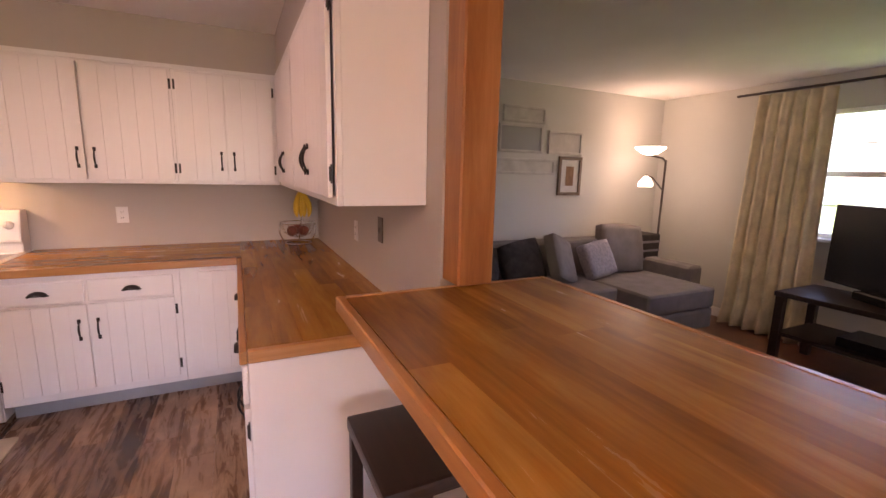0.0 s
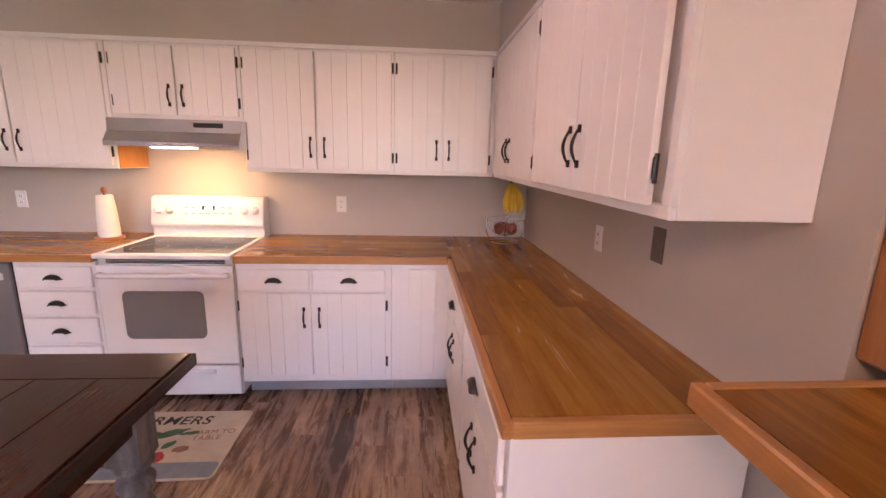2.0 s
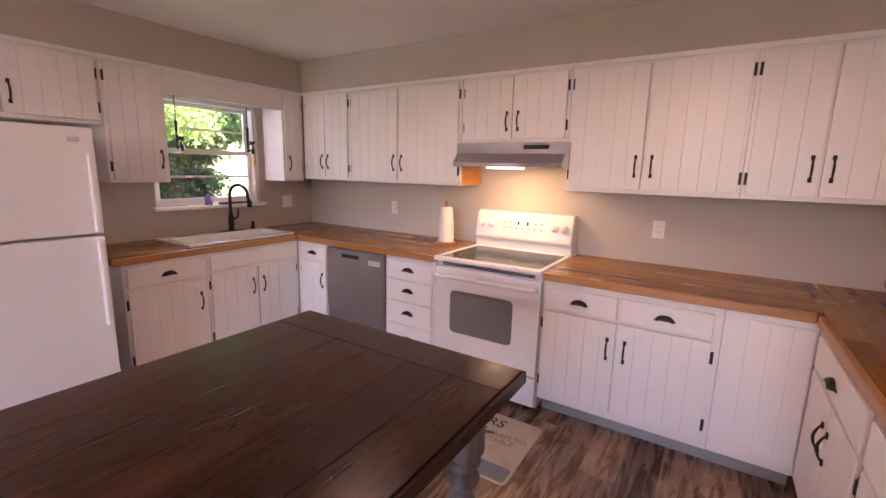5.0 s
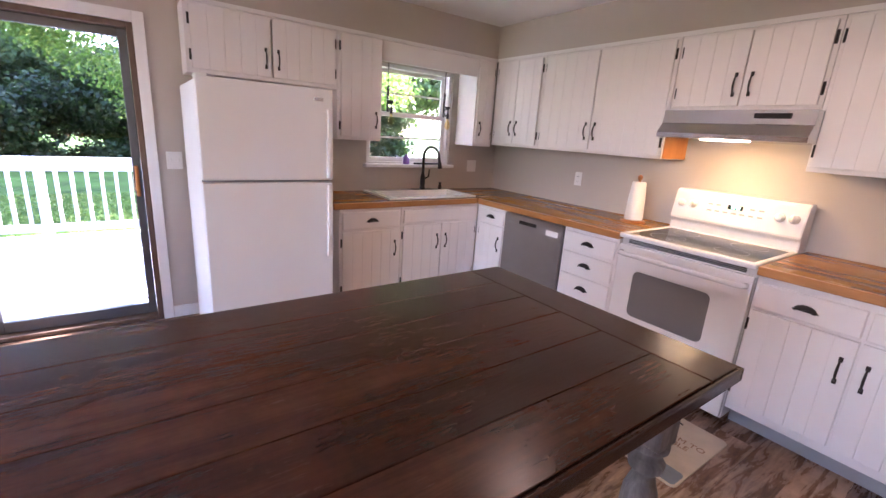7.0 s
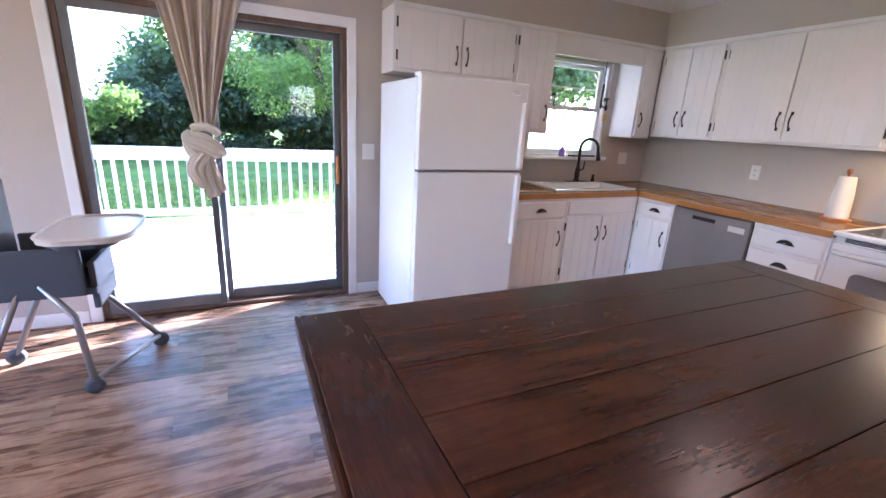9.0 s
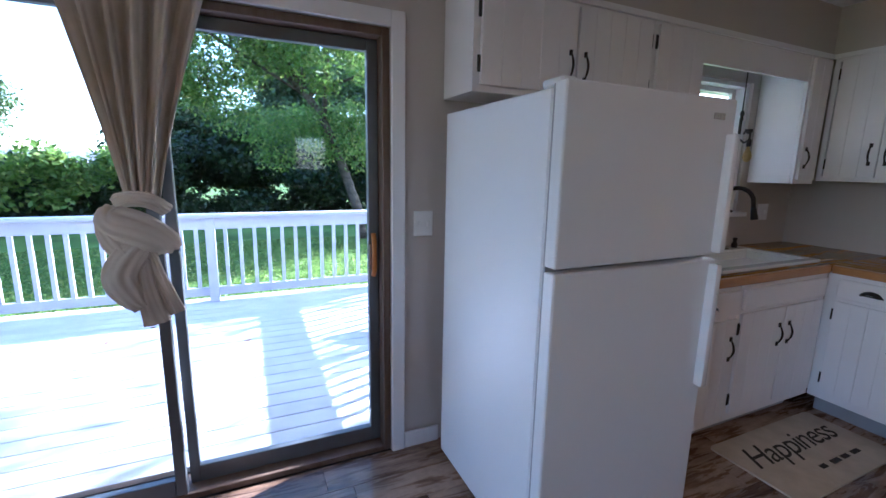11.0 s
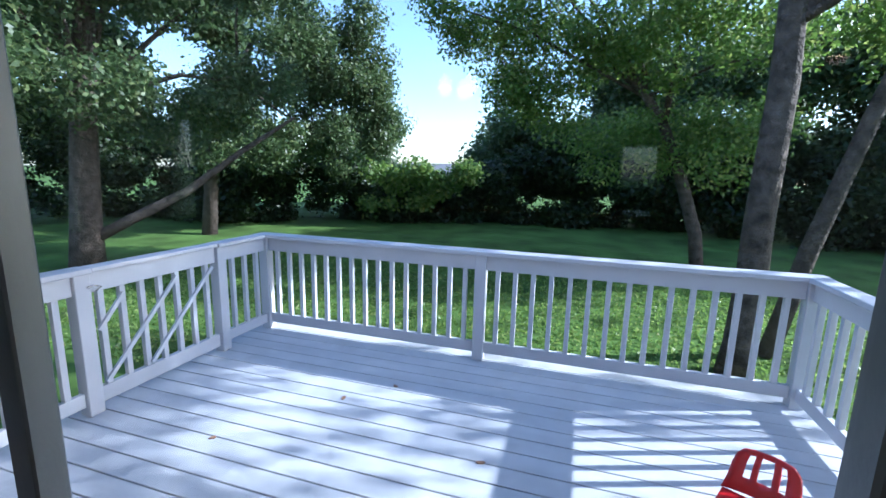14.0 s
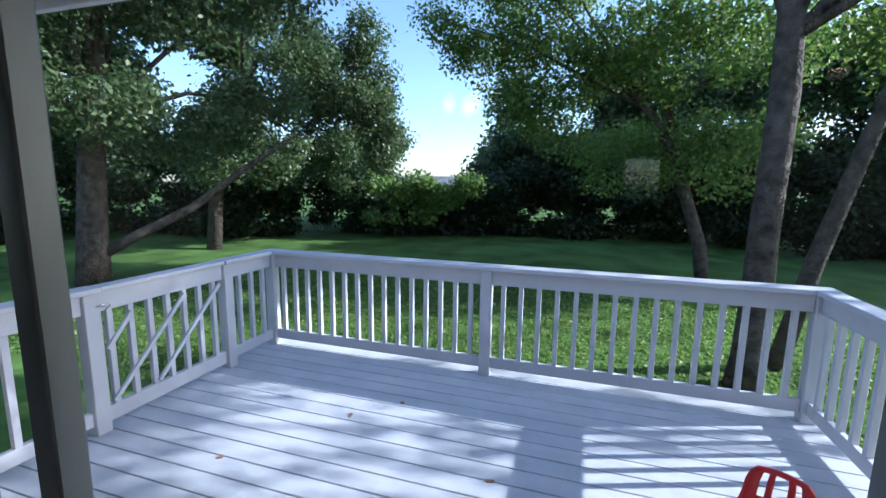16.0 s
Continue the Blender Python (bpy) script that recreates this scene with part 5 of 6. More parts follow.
for x in (2.2, 5.2):
    for y in (3.5, 4.25):
        part("foot", box((x - 0.03, y - 0.03, 0), (x + 0.03, y + 0.03, 0.062)), M_STOOL, so)
for nm, c_, s_, r_, mt, lb in (("throw_pillow", (4.72, 4.02, 0.72), (0.56, 0.16, 0.52), (-16, 4, -8), M_SOFA, "large grey throw pillow on the sofa"), ("throw_pillow", (4.28, 3.90, 0.64), (0.42, 0.15, 0.38), (-24, -6, 10), M_PILL, "ribbed pale grey throw pillow on the sofa"),
                               ("throw_pillow", (3.78, 3.88, 0.67), (0.46, 0.16, 0.46), (-24, 20, 24), M_SOFA, "grey throw pillow tipped over on the sofa"), ("throw_pillow", (3.35, 3.95, 0.66), (0.44, 0.15, 0.42), (-20, -10, 0), M_SOFAD, "dark patterned throw pillow on the sofa"),
                               ("throw_pillow", (2.85, 3.95, 0.64), (0.44, 0.15, 0.40), (-20, 6, 0), M_SOFAD, "dark throw pillow on the sofa")):
    tagged(part(nm, cushion(c_, s_, r_), mt, None, "", True), lb, "pillow", "sofa pillows")
pl = thing("throw_blanket", (5.08, 4.0, 0.6), "black and white plaid blanket over the sofa arm", "blanket")
part("cloth", box((4.99, 3.98, 0.50), (5.32, 4.30, 0.86), 0.03, None, 2), M_SOFAD, pl)
for k in range(3):
    part("stripe", box((4.995, 3.974, 0.56 + k * 0.10), (5.315, 3.981, 0.585 + k * 0.10)), M_PILL, pl)
fl = thing("floor_lamp", (5.05, 4.02, 0.0), "dark floor lamp with a lit uplight bowl and side reading light", "floor lamp")
part("base", lathe((5.42, 4.10, 0.0), [(0.13, 0), (0.13, 0.015), (0.03, 0.03), (0.013, 0.05), (0.012, 1.70)], 24), M_STOOL, fl, "", True)
part("pole_bend", tube([(5.42, 4.10, 1.68), (5.35, 4.09, 1.72), (5.05, 4.02, 1.74)], 0.011, 8), M_STOOL, fl, "", True)
s = part("bowl", lathe((5.05, 4.02, 1.74), [(0.02, 0), (0.09, 0.02), (0.155, 0.07), (0.16, 0.085)], 24, cap=False), M_SHADE, fl, "lit white glass bowl", True)
s.visible_shadow = False
part("reading_arm", tube([(5.42, 4.10, 1.35), (5.1, 4.0, 1.5), (4.93, 3.94, 1.52)], 0.008, 8), M_STOOL, fl, "", True)
s = part("reading_shade", lathe((4.93, 3.94, 1.40), [(0.075, 0), (0.07, 0.04), (0.04, 0.09), (0.015, 0.11)], 20, cap=False), M_SHADE, fl, "lit white glass shade", True)
s.visible_shadow = False
M_WHITEW = paint("whitewashed_board", (0.55, 0.54, 0.52), 0.8, 0.12, 10)
M_PICT = paint("dark_picture_print", (0.10, 0.085, 0.06), 0.6, 0.4, 12)
M_FRM = paint("bronze_picture_frame", (0.13, 0.085, 0.05), 0.45, 0.2, 20)


def picture(x0, x1, z0, z1, frame_mat, inner, label, border=0.025, matte=None):
    ob = thing("wall_picture", ((x0 + x1) / 2, NY - 0.01, z0), label, "picture", "living room wall pictures")
    bm = bmesh.new()
    for p, q in [((x0, NY - 0.026, z0), (x1, NY - 0.001, z0 + border)), ((x0, NY - 0.026, z1 - border), (x1, NY - 0.001, z1)), ((x0, NY - 0.026, z0 + border), (x0 + border, NY - 0.001, z1 - border)),
                 ((x1 - border, NY - 0.026, z0 + border), (x1, NY - 0.001, z1 - border))]:
        box(p, q, 0.003, bm)
    part("frame", bm, frame_mat, ob)
    part("panel", box((x0 + border, NY - 0.012, z0 + border), (x1 - border, NY - 0.002, z1 - border)), matte or inner, ob)
    if matte:
        w, h = x1 - x0, z1 - z0
        part("print", box((x0 + w * 0.33, NY - 0.014, z0 + h * 0.25), (x1 - w * 0.33, NY - 0.0118, z1 - h * 0.25)), inner, ob)
    return ob


picture(4.08, 4.40, 1.28, 1.70, M_FRM, M_TANP, "small print with white mat in a bronze frame", 0.035, M_WHITEW)
picture(3.34, 3.86, 2.02, 2.18, M_WHITEW, M_WHITEW, "white lettered board sign on the living room wall")
picture(3.30, 3.84, 1.72, 2.00, M_WHITEW, M_BUTTON, "whitewashed window frame with jars on the wall")
picture(3.92, 4.38, 1.72, 1.96, M_WHITEW, M_WHITEW, "pale wooden board sign on the living room wall")
picture(2.95, 4.02, 1.50, 1.66, M_WHITEW, M_WHITEW, "long whitewashed board on the living room wall")
picture(2.92, 3.14, 1.70, 1.98, M_FRM, M_PICT, "dark framed picture of yellow flowers")
lw = thing("window_2", (5.7, 2.2, LZ0), "white living room window with bright daylight behind", "window", kind="structure")
bm = bmesh.new()
for p, q in [((5.66, LW0, LZ0), (5.75, LW0 + 0.04, LZ1)), ((5.66, LW1 - 0.04, LZ0), (5.75, LW1, LZ1)), ((5.66, LW0 + 0.04, LZ0), (5.75, LW1 - 0.04, LZ0 + 0.04)), ((5.66, LW0 + 0.04, LZ1 - 0.04), (5.75, LW1 - 0.04, LZ1)),
             ((5.68, LW0 + 0.04, 1.54), (5.73, LW1 - 0.04, 1.59)), ((5.70, LW0 + 0.04, 1.28), (5.71, LW1 - 0.04, 1.295)), ((5.70, LW0 + 0.04, 1.82), (5.71, LW1 - 0.04, 1.835))]:
    box(p, q, 0.002, bm)
part("window_frame", bm, M_TRIM, lw)
g = part("pane", box((5.703, LW0 + 0.03, LZ0 + 0.03), (5.708, LW1 - 0.03, LZ1 - 0.03)), M_GLASS, lw)
g.visible_shadow = False
part("window_sill", box((5.58, LW0 - 0.04, LZ0 - 0.03), (5.649, LW1 + 0.04, LZ0 - 0.002), 0.004), M_TRIM, lw)
M_SHEER = paint("floral_sheer_fabric", (0.72, 0.66, 0.50), 0.9, 0.16, 7, 200, 0.4, spec=0.1)
cu2 = thing("window_curtain", (5.52, 2.9, 0.0), "long cream floral curtain pooled on the floor", "curtain")
rows = []
for i in range(20):
    u = i / 19
    rows.append([(5.53 + 0.045 * math.sin(k * 0.85) * (0.7 + 0.5 * u) - 0.10 * max(0, u - 0.9) * 5, 2.62 - 0.05 * u + (k / 44) * (0.62 + 0.12 * u), 2.30 - 2.29 * u) for k in range(45)])
sheet(rows, M_SHEER, "panel", cu2)
part("rod", tube([(5.53, 1.4, 2.32), (5.53, 3.45, 2.32)], 0.012, 8), M_STOOL, cu2, "dark curtain rod", True)
M_SCREEN = paint("black_screen", (0.008, 0.008, 0.009), 0.2)
tv = thing("television", (5.0, 1.95, 0.62), "flat black television on a dark stand", "television")
b = box((-0.55, -0.025, 0.06), (0.55, 0.025, 0.70), 0.006)
b.transform(Matrix.Translation((5.12, 1.92, 0.62)) @ pose(0, 0, 0, 0, 0, 63))
part("screen", b, M_SCREEN, tv)
b = box((-0.2, -0.1, 0.0), (0.2, 0.1, 0.065), 0.01)
b.transform(Matrix.Translation((5.12, 1.92, 0.62)) @ pose(0, 0, 0, 0, 0, 63))
part("foot", b, M_SCREEN, tv)
ts = thing("television_stand", (5.1, 1.9, 0.0), "low black wooden television stand with an open shelf", "television stand")
part("top", box((4.80, 1.20, 0.58), (5.40, 2.50, 0.62), 0.005), M_STOOL, ts)
part("shelf", box((4.82, 1.24, 0.26), (5.38, 2.46, 0.29), 0.003), M_STOOL, ts)
for x in (4.84, 5.36):
    for y in (1.24, 2.46):
        part("leg", box((x - 0.03, y - 0.03, 0), (x + 0.03, y + 0.03, 0.579), 0.003), M_STOOL, ts)
tagged(part("media_box", box((4.90, 1.6, 0.291), (5.25, 2.1, 0.36), 0.005), M_SCREEN), "flat black media box on the stand shelf", "media box")

# ---- deck ----
DZ = -0.03
deck = solid("deck", (-6.44, -1.95, -0.30), (-3.302, 2.70, DZ - 0.034), M_DARKGAP, 0, "pale painted plank deck behind the house", "deck")
DW = 0.143
for i in range(22):
    x = -6.43 + i * DW
    if x + DW < -3.30:
        piece("plank", (x, -1.94, DZ - 0.030), (x + DW - 0.008, 2.69, DZ), M_DECK, deck, 0.003)
RX, RZ = -6.30, 0.905
B0, B1 = 0.125, 0.745


def post_at(parent, x, y, top=RZ - 0.035):
    return part("post", box((x - 0.045, y - 0.045, DZ), (x + 0.045, y + 0.045, top), 0.004), M_RAIL, parent)


def rail_run(parent, p, q, count, cap=True):
    """Cap, upper and lower rail and balusters between two posts."""
    p, q = Vector(p), Vector(q)
    along_y = abs(q.y - p.y) > abs(q.x - p.x)

    def seg(name, a0, a1, half, z0, z1, off=0.0):
        if along_y:
            return part(name, box((p.x - half + off, a0, z0), (p.x + half + off, a1, z1), 0.003), M_RAIL, parent)
        return part(name, box((a0, p.y - half + off, z0), (a1, p.y + half + off, z1), 0.003), M_RAIL, parent)

    a, b = (min(p.y, q.y), max(p.y, q.y)) if along_y else (min(p.x, q.x), max(p.x, q.x))
    seg("top_rail", a + 0.046, b - 0.046, 0.019, B1, RZ - 0.036)
    seg("bottom_rail", a + 0.046, b - 0.046, 0.019, 0.035, B0)
    for k in range(count):
        c_ = a + (b - a) * (k + 1) / (count + 1)
        if along_y:
            piece("baluster", (p.x - 0.018, c_ - 0.018, B0 + 0.001), (p.x + 0.018, c_ + 0.018, B1 - 0.001), M_RAIL, parent, 0.002)
        else:
            piece("baluster", (c_ - 0.018, p.y - 0.018, B0 + 0.001), (c_ + 0.018, p.y + 0.018, B1 - 0.001), M_RAIL, parent, 0.002)


SYR, NYR = -1.80, 2.56
rw = thing("deck_railing", (RX, 0.4, DZ), "pale painted wooden railing along the far deck edge", "railing")
for y in (SYR, 0.31, NYR):
    post_at(rw, RX, y)
rail_run(rw, (RX, SYR, 0), (RX, 0.31, 0), 15)
rail_run(rw, (RX, 0.31, 0), (RX, NYR, 0), 15)
part("cap", box((RX - 0.07, SYR - 0.07, RZ - 0.034), (RX + 0.075, NYR + 0.07, RZ), 0.005), M_RAIL, rw, "flat top board")
rs = thing("deck_railing", (-5.0, SYR, DZ), "pale painted wooden railing beside the deck gate", "railing")
for x in (-5.72, -4.66, -3.42):
    post_at(rs, x, SYR)
rail_run(rs, (RX, SYR, 0), (-5.72, SYR, 0), 3)
rail_run(rs, (-4.66, SYR, 0), (-3.42, SYR, 0), 8)
part("cap", box((RX + 0.076, SYR - 0.06, RZ - 0.034), (-5.675, SYR + 0.07, RZ), 0.005), M_RAIL, rs)
part("cap", box((-4.705, SYR - 0.06, RZ - 0.034), (-3.36, SYR + 0.07, RZ), 0.005), M_RAIL, rs)
rn = thing("deck_railing", (-4.9, NYR, DZ), "pale painted wooden railing towards the kitchen window", "railing")
for x in (-4.86, -3.42):
    post_at(rn, x, NYR)
rail_run(rn, (RX, NYR, 0), (-4.86, NYR, 0), 10)
rail_run(rn, (-4.86, NYR, 0), (-3.42, NYR, 0), 10)
part("cap", box((RX + 0.076, NYR - 0.07, RZ - 0.034), (-3.36, NYR + 0.06, RZ), 0.005), M_RAIL, rn)
gt = thing("deck_gate", (-5.19, SYR, 0.0), "pale wooden deck gate with two diagonal braces", "gate")
part("top_rail", box((-5.67, SYR - 0.02, B1), (-4.71, SYR + 0.02, RZ - 0.03), 0.003), M_RAIL, gt)
part("bottom_rail", box((-5.67, SYR - 0.02, 0.02), (-4.71, SYR + 0.02, B0), 0.003), M_RAIL, gt)
part("cap", box((-5.67, SYR - 0.05, RZ - 0.029), (-4.71, SYR + 0.06, RZ - 0.002), 0.004), M_RAIL, gt)
for k in range(7):
    x = -5.60 + k * 0.135
    piece("baluster", (x, SYR - 0.018, B0 + 0.001), (x + 0.036, SYR + 0.018, B1 - 0.001), M_RAIL, gt, 0.002)
for xa, xb, za, zb in ((-4.74, -5.30, 0.15, 0.72), (-5.05, -5.62, 0.15, 0.72), (-4.73, -4.90, 0.50, 0.70)):
    bm = tube([(xa, SYR + 0.033, za), (xb, SYR + 0.033, zb)], 0.016, 4)
    part("brace", bm, M_RAIL, gt)
part("latch", tube([(-4.67, SYR + 0.06, 0.79), (-4.70, SYR + 0.075, 0.80), (-4.75, SYR + 0.06, 0.78), (-4.72, SYR + 0.06, 0.76)], 0.007, 6), M_STEEL, gt, "small metal latch", True)

# ---- red child's chair ----
M_REDP = paint("glossy_red_plastic", (0.52, 0.012, 0.016), 0.3, 0.06, 10)
rc = thing("childs_chair", (-4.75, 1.86, DZ), "small red plastic child's chair on the deck", "chair")
RM = pose(-4.80, 1.80, DZ, 0, 0, 60) @ Matrix.Diagonal((0.85, 0.85, 0.64, 1))
bm = box((-0.16, -0.15, 0.25), (0.16, 0.15, 0.275), 0.01, None, 2)
bm.transform(RM)
part("seat", bm, M_REDP, rc)
bm = bmesh.new()
n = 10
front, back_ = [], []
for k in range(n + 1):
    s = k / n * 2 - 1
    front.append(bm.verts.new((0.165 * s, 0.15 + 0.03 * (1 - s * s), 0.27)))
    back_.append(bm.verts.new((0.150 * s, 0.19 + 0.03 * (1 - s * s), 0.36)))
rows_ = [front, back_]
for z, w in ((0.44, 0.145), (0.50, 0.13), (0.535, 0.10)):
    rows_.append([bm.verts.new((w * (k / n * 2 - 1), 0.20 + 0.05 * (z - 0.36) / 0.17 + 0.03 * (1 - (k / n * 2 - 1) ** 2), z + 0.012 * (1 - (k / n * 2 - 1) ** 2))) for k in range(n + 1)])
for i, (r, s) in enumerate(zip(rows_, rows_[1:])):
    for k in range(n):
        if i in (1, 2) and k in (2, 4, 5, 7):
            continue
        bm.faces.new((r[k], r[k + 1], s[k + 1], s[k]))
bm.transform(RM)
ob = part("backrest", bm, M_REDP, rc, "curved back with cut-out slots", True)
md = ob.modifiers.new("thickness", "SOLIDIFY")
md.thickness = 0.016
for x, y in ((-0.13, -0.12), (0.13, -0.12), (-0.13, 0.13), (0.13, 0.13)):
    bm = tube([(x, y, 0.252), (x * 1.18, y * 1.18, 0.0)], [0.024, 0.018], 8)
    bm.transform(RM)
    part("leg", bm, M_REDP, rc, "", True)
for k, (x, y) in enumerate(((-5.35, -0.42), (-5.62, -0.15), (-5.0, 0.62), (-4.7, -0.9))):
    tagged(part("fallen_leaf", blob(oval(x, y, 0.022, 0.013, k * 0.9, 9, 0.3, k), DZ, 0.006), M_TANP), "small dry brown leaf fallen on the deck", "leaf", "fallen leaves")

# ---- outside of the house ----
ev = thing("eave", (-3.6, 1.0, 2.12), "white eave with a vented soffit above the deck", "eave", kind="structure")
part("soffit_panel", box((-3.98, -5.2, 2.145), (-3.302, 5.2, 2.165)), M_SIDING, ev)
part("fascia", box((-4.01, -5.2, 2.115), (-3.981, 5.2, 2.529), 0.003), M_SIDING, ev)
for k in range(46):
    piece("vent_rib", (-3.97, -1.8 + k * 0.12, 2.139), (-3.31, -1.79 + k * 0.12, 2.1445), M_SIDING, ev, 0.0)
part("roof", box((-4.01, -5.2, 2.53), (6.2, 5.2, 2.70)), M_ROOF, ev)


# ---- yard ----
GZ = -0.85


def ground_z(x, y):
    return GZ - 0.004 * max(0, -6 - x) + 0.05 * math.sin(x * 0.31 + 1) * math.cos(y * 0.27)


bm = bmesh.new()
xs = [-400, -150, -70] + [-46 + i * 1.0 for i in range(41)] + [0, 8, 60, 400]
ys = [-400, -120, -60] + [-40 + i * 1.6 for i in range(45)] + [60, 120, 400]
gv = [[bm.verts.new((x, y, ground_z(x, y))) for x in xs] for y in ys]
for r, s in zip(gv, gv[1:]):
    for k in range(len(xs) - 1):
        bm.faces.new((r[k], r[k + 1], s[k + 1], s[k]))
tagged(part("ground", bm, M_GRASS, None, "", True), "mown green lawn behind the house", "lawn", kind="structure")
NR = np.random.RandomState(7)


def quads(name, centres, normals, size, material, parent, stretch=1.7, kind="", label=""):
    """Many small leaf blades, each a kite of two triangles."""
    n = len(centres)
    nrm = normals / np.linalg.norm(normals, axis=1, keepdims=True)
    ref = NR.normal(size=(n, 3))
    t1 = np.cross(nrm, ref)
    t1 /= np.linalg.norm(t1, axis=1, keepdims=True)
    t2 = np.cross(nrm, t1)
    s = (size * 0.76 * NR.uniform(0.6, 1.3, n))[:, None]
    v = np.stack([centres - t1 * s * stretch * 0.5, centres + t2 * s * 0.5 + nrm * s * 0.12, centres + t1 * s * stretch * 0.5, centres - t2 * s * 0.5 + nrm * s * 0.12], 1).reshape(-1, 3)
    me = bpy.data.meshes.new(name)
    me.vertices.add(4 * n)
    me.vertices.foreach_set("co", v.astype(np.float32).ravel())
    me.loops.add(4 * n)
    me.loops.foreach_set("vertex_index", np.arange(4 * n, dtype=np.int32))
    me.polygons.add(n)
    me.polygons.foreach_set("loop_start", np.arange(0, 4 * n, 4, dtype=np.int32))
    me.update(calc_edges=True)
    me.materials.append(material)
    ob = new(name, me)
    if parent is not None:
        ob.parent = parent
        ob.matrix_parent_inverse = HOME.get(parent.name, Matrix())
    if kind:
        tagged(ob, label, "", "", kind)
    return ob


def clump_leaves(clumps, per, size):
    cs, ns = [], []
    for (x, y, z, r) in clumps:
        k = int(1.5 * per * r * r)
        d = NR.normal(size=(k, 3))
        d /= np.linalg.norm(d, axis=1, keepdims=True)
        rad = r * NR.uniform(0.25, 1.0, k) ** 0.6
        p = d * rad[:, None] * np.array([1, 1, 0.7]) + np.array([x, y, z])
        p += NR.normal(scale=0.17 * r, size=(k, 3))
        cs.append(p)
        ns.append(d * 0.6 + NR.normal(size=(k, 3)) * 0.7 + np.array([0, 0, 0.5]))
    return np.concatenate(cs), np.concatenate(ns)


def tree(where, trunk, limbs, clumps, per, size, leaf, label):
    """trunk and limbs: rows of points with radii; the crown hangs on clumps of leaves."""
    ob = thing("tree", where, label, "tree")
    tr_ = part("trunk", tube([p for p, r in trunk], [r for p, r in trunk], 12), M_BARK, ob, "", True)
    for lb in limbs:
        part("limb", tube([p for p, r in lb], [r for p, r in lb], 8), M_BARK, tr_, "", True)
    c_, n_ = clump_leaves(clumps, per, size)
    quads("crown", c_, n_, size, leaf, ob)
    return ob


def around(cx, cy, cz, sx, sy, sz, n, r0, r1, seed):
    r = random.Random(seed)
    out = []
    for _ in range(n):
        while True:
            a = [r.uniform(-1, 1) for _ in range(3)]
            if sum(v * v for v in a) < 1:
                break
        out.append((cx + sx * a[0], cy + sy * a[1], cz + sz * a[2], r.uniform(r0, r1)))
    return out


def twigs(trunk_top, clumps, seed, n=7, rad=0.05):
    r = random.Random(seed)
    res = []
    for c_ in r.sample(clumps, min(n, len(clumps))):
        a, b = Vector(trunk_top), Vector(c_[:3])
        m = a.lerp(b, 0.5) + Vector((r.uniform(-0.4, 0.4), r.uniform(-0.4, 0.4), r.uniform(0.0, 0.5)))
        res.append([(a, rad), (m, rad * 0.7), (b, rad * 0.25)])
    return res


EYE_ = Vector((-2.94, 1.04, 1.55))


def spot(left, dist, z):
    """A place dist metres off the door, left degrees to the left of straight out."""
    a = radians(left)
    return Vector((EYE_.x - dist * math.cos(a), EYE_.y - dist * math.sin(a), z))


# large tree on the left with a low limb sweeping right
b0 = spot(57.5, 12.5, -0.95)
tt = spot(55, 12.3, 5.5)
cl_ = []
for left, dist, z, r, n in ((62, 12, 5.0, 1.6, 10), (54, 11.5, 5.6, 1.7, 14), (46, 11.5, 6.0, 1.6, 12), (38, 12.0, 6.6, 1.4, 8), (58, 11.0, 2.9, 1.1, 7), (48, 12.5, 3.0, 1.2, 8), (41, 13, 3.4, 1.0, 6), (66, 11, 3.2, 1.4, 8), (52, 12, 8.2, 1.8, 10), (70, 12, 6, 1.8, 8)):
    p = spot(left, dist, z)
    cl_ += around(p.x, p.y, p.z, r * 1.1, r * 1.1, r * 0.75, n, 0.45, 0.95, int(left * 7 + z * 13))
lowlimb = [(spot(57, 12.4, -0.2), 0.13), (spot(53.5, 12.2, 0.25), 0.12), (spot(48, 12.0, 0.9), 0.10), (spot(42, 12.0, 1.9), 0.07), (spot(36, 12.2, 2.8), 0.035)]
tree(b0, [(b0, 0.36), (spot(57.2, 12.4, 0.2), 0.30), (spot(56.5, 12.4, 2.2), 0.25), (tt, 0.17), (spot(54, 12, 8), 0.07)],
     [lowlimb] + twigs(spot(56.3, 12.4, 2.8), cl_, 3, 10, 0.07), cl_, 780, 0.095, M_LEAFA, "large spreading tree on the lawn with a low limb")
# dark tree behind it, in the middle of the view
cl_ = []
for left, dist, z, r, n in ((36, 17, 5.0, 1.8, 10), (30, 17.5, 4.2, 1.5, 9), (25.5, 18, 3.2, 1.1, 6), (31, 17, 7.0, 1.5, 7), (38, 17, 7.8, 1.9, 9), (27, 17.5, 5.4, 0.9, 4), (42, 16, 2.6, 1.5, 8), (34, 17, 2.2, 1.4, 8)):
    p = spot(left, dist, z)
    cl_ += around(p.x, p.y, p.z, r, r, r * 0.8, n, 0.5, 1.0, int(left * 5 + z * 11))
b1 = spot(46, 17.5, -1)
tree(b1, [(b1, 0.26), (spot(45, 17.5, 2.5), 0.2), (spot(40, 17.3, 6.0), 0.08)], twigs(spot(42, 17.4, 4.4), cl_, 5, 8, 0.06), cl_, 800, 0.115, M_LEAFA, "dark leafy tree at the back of the lawn")
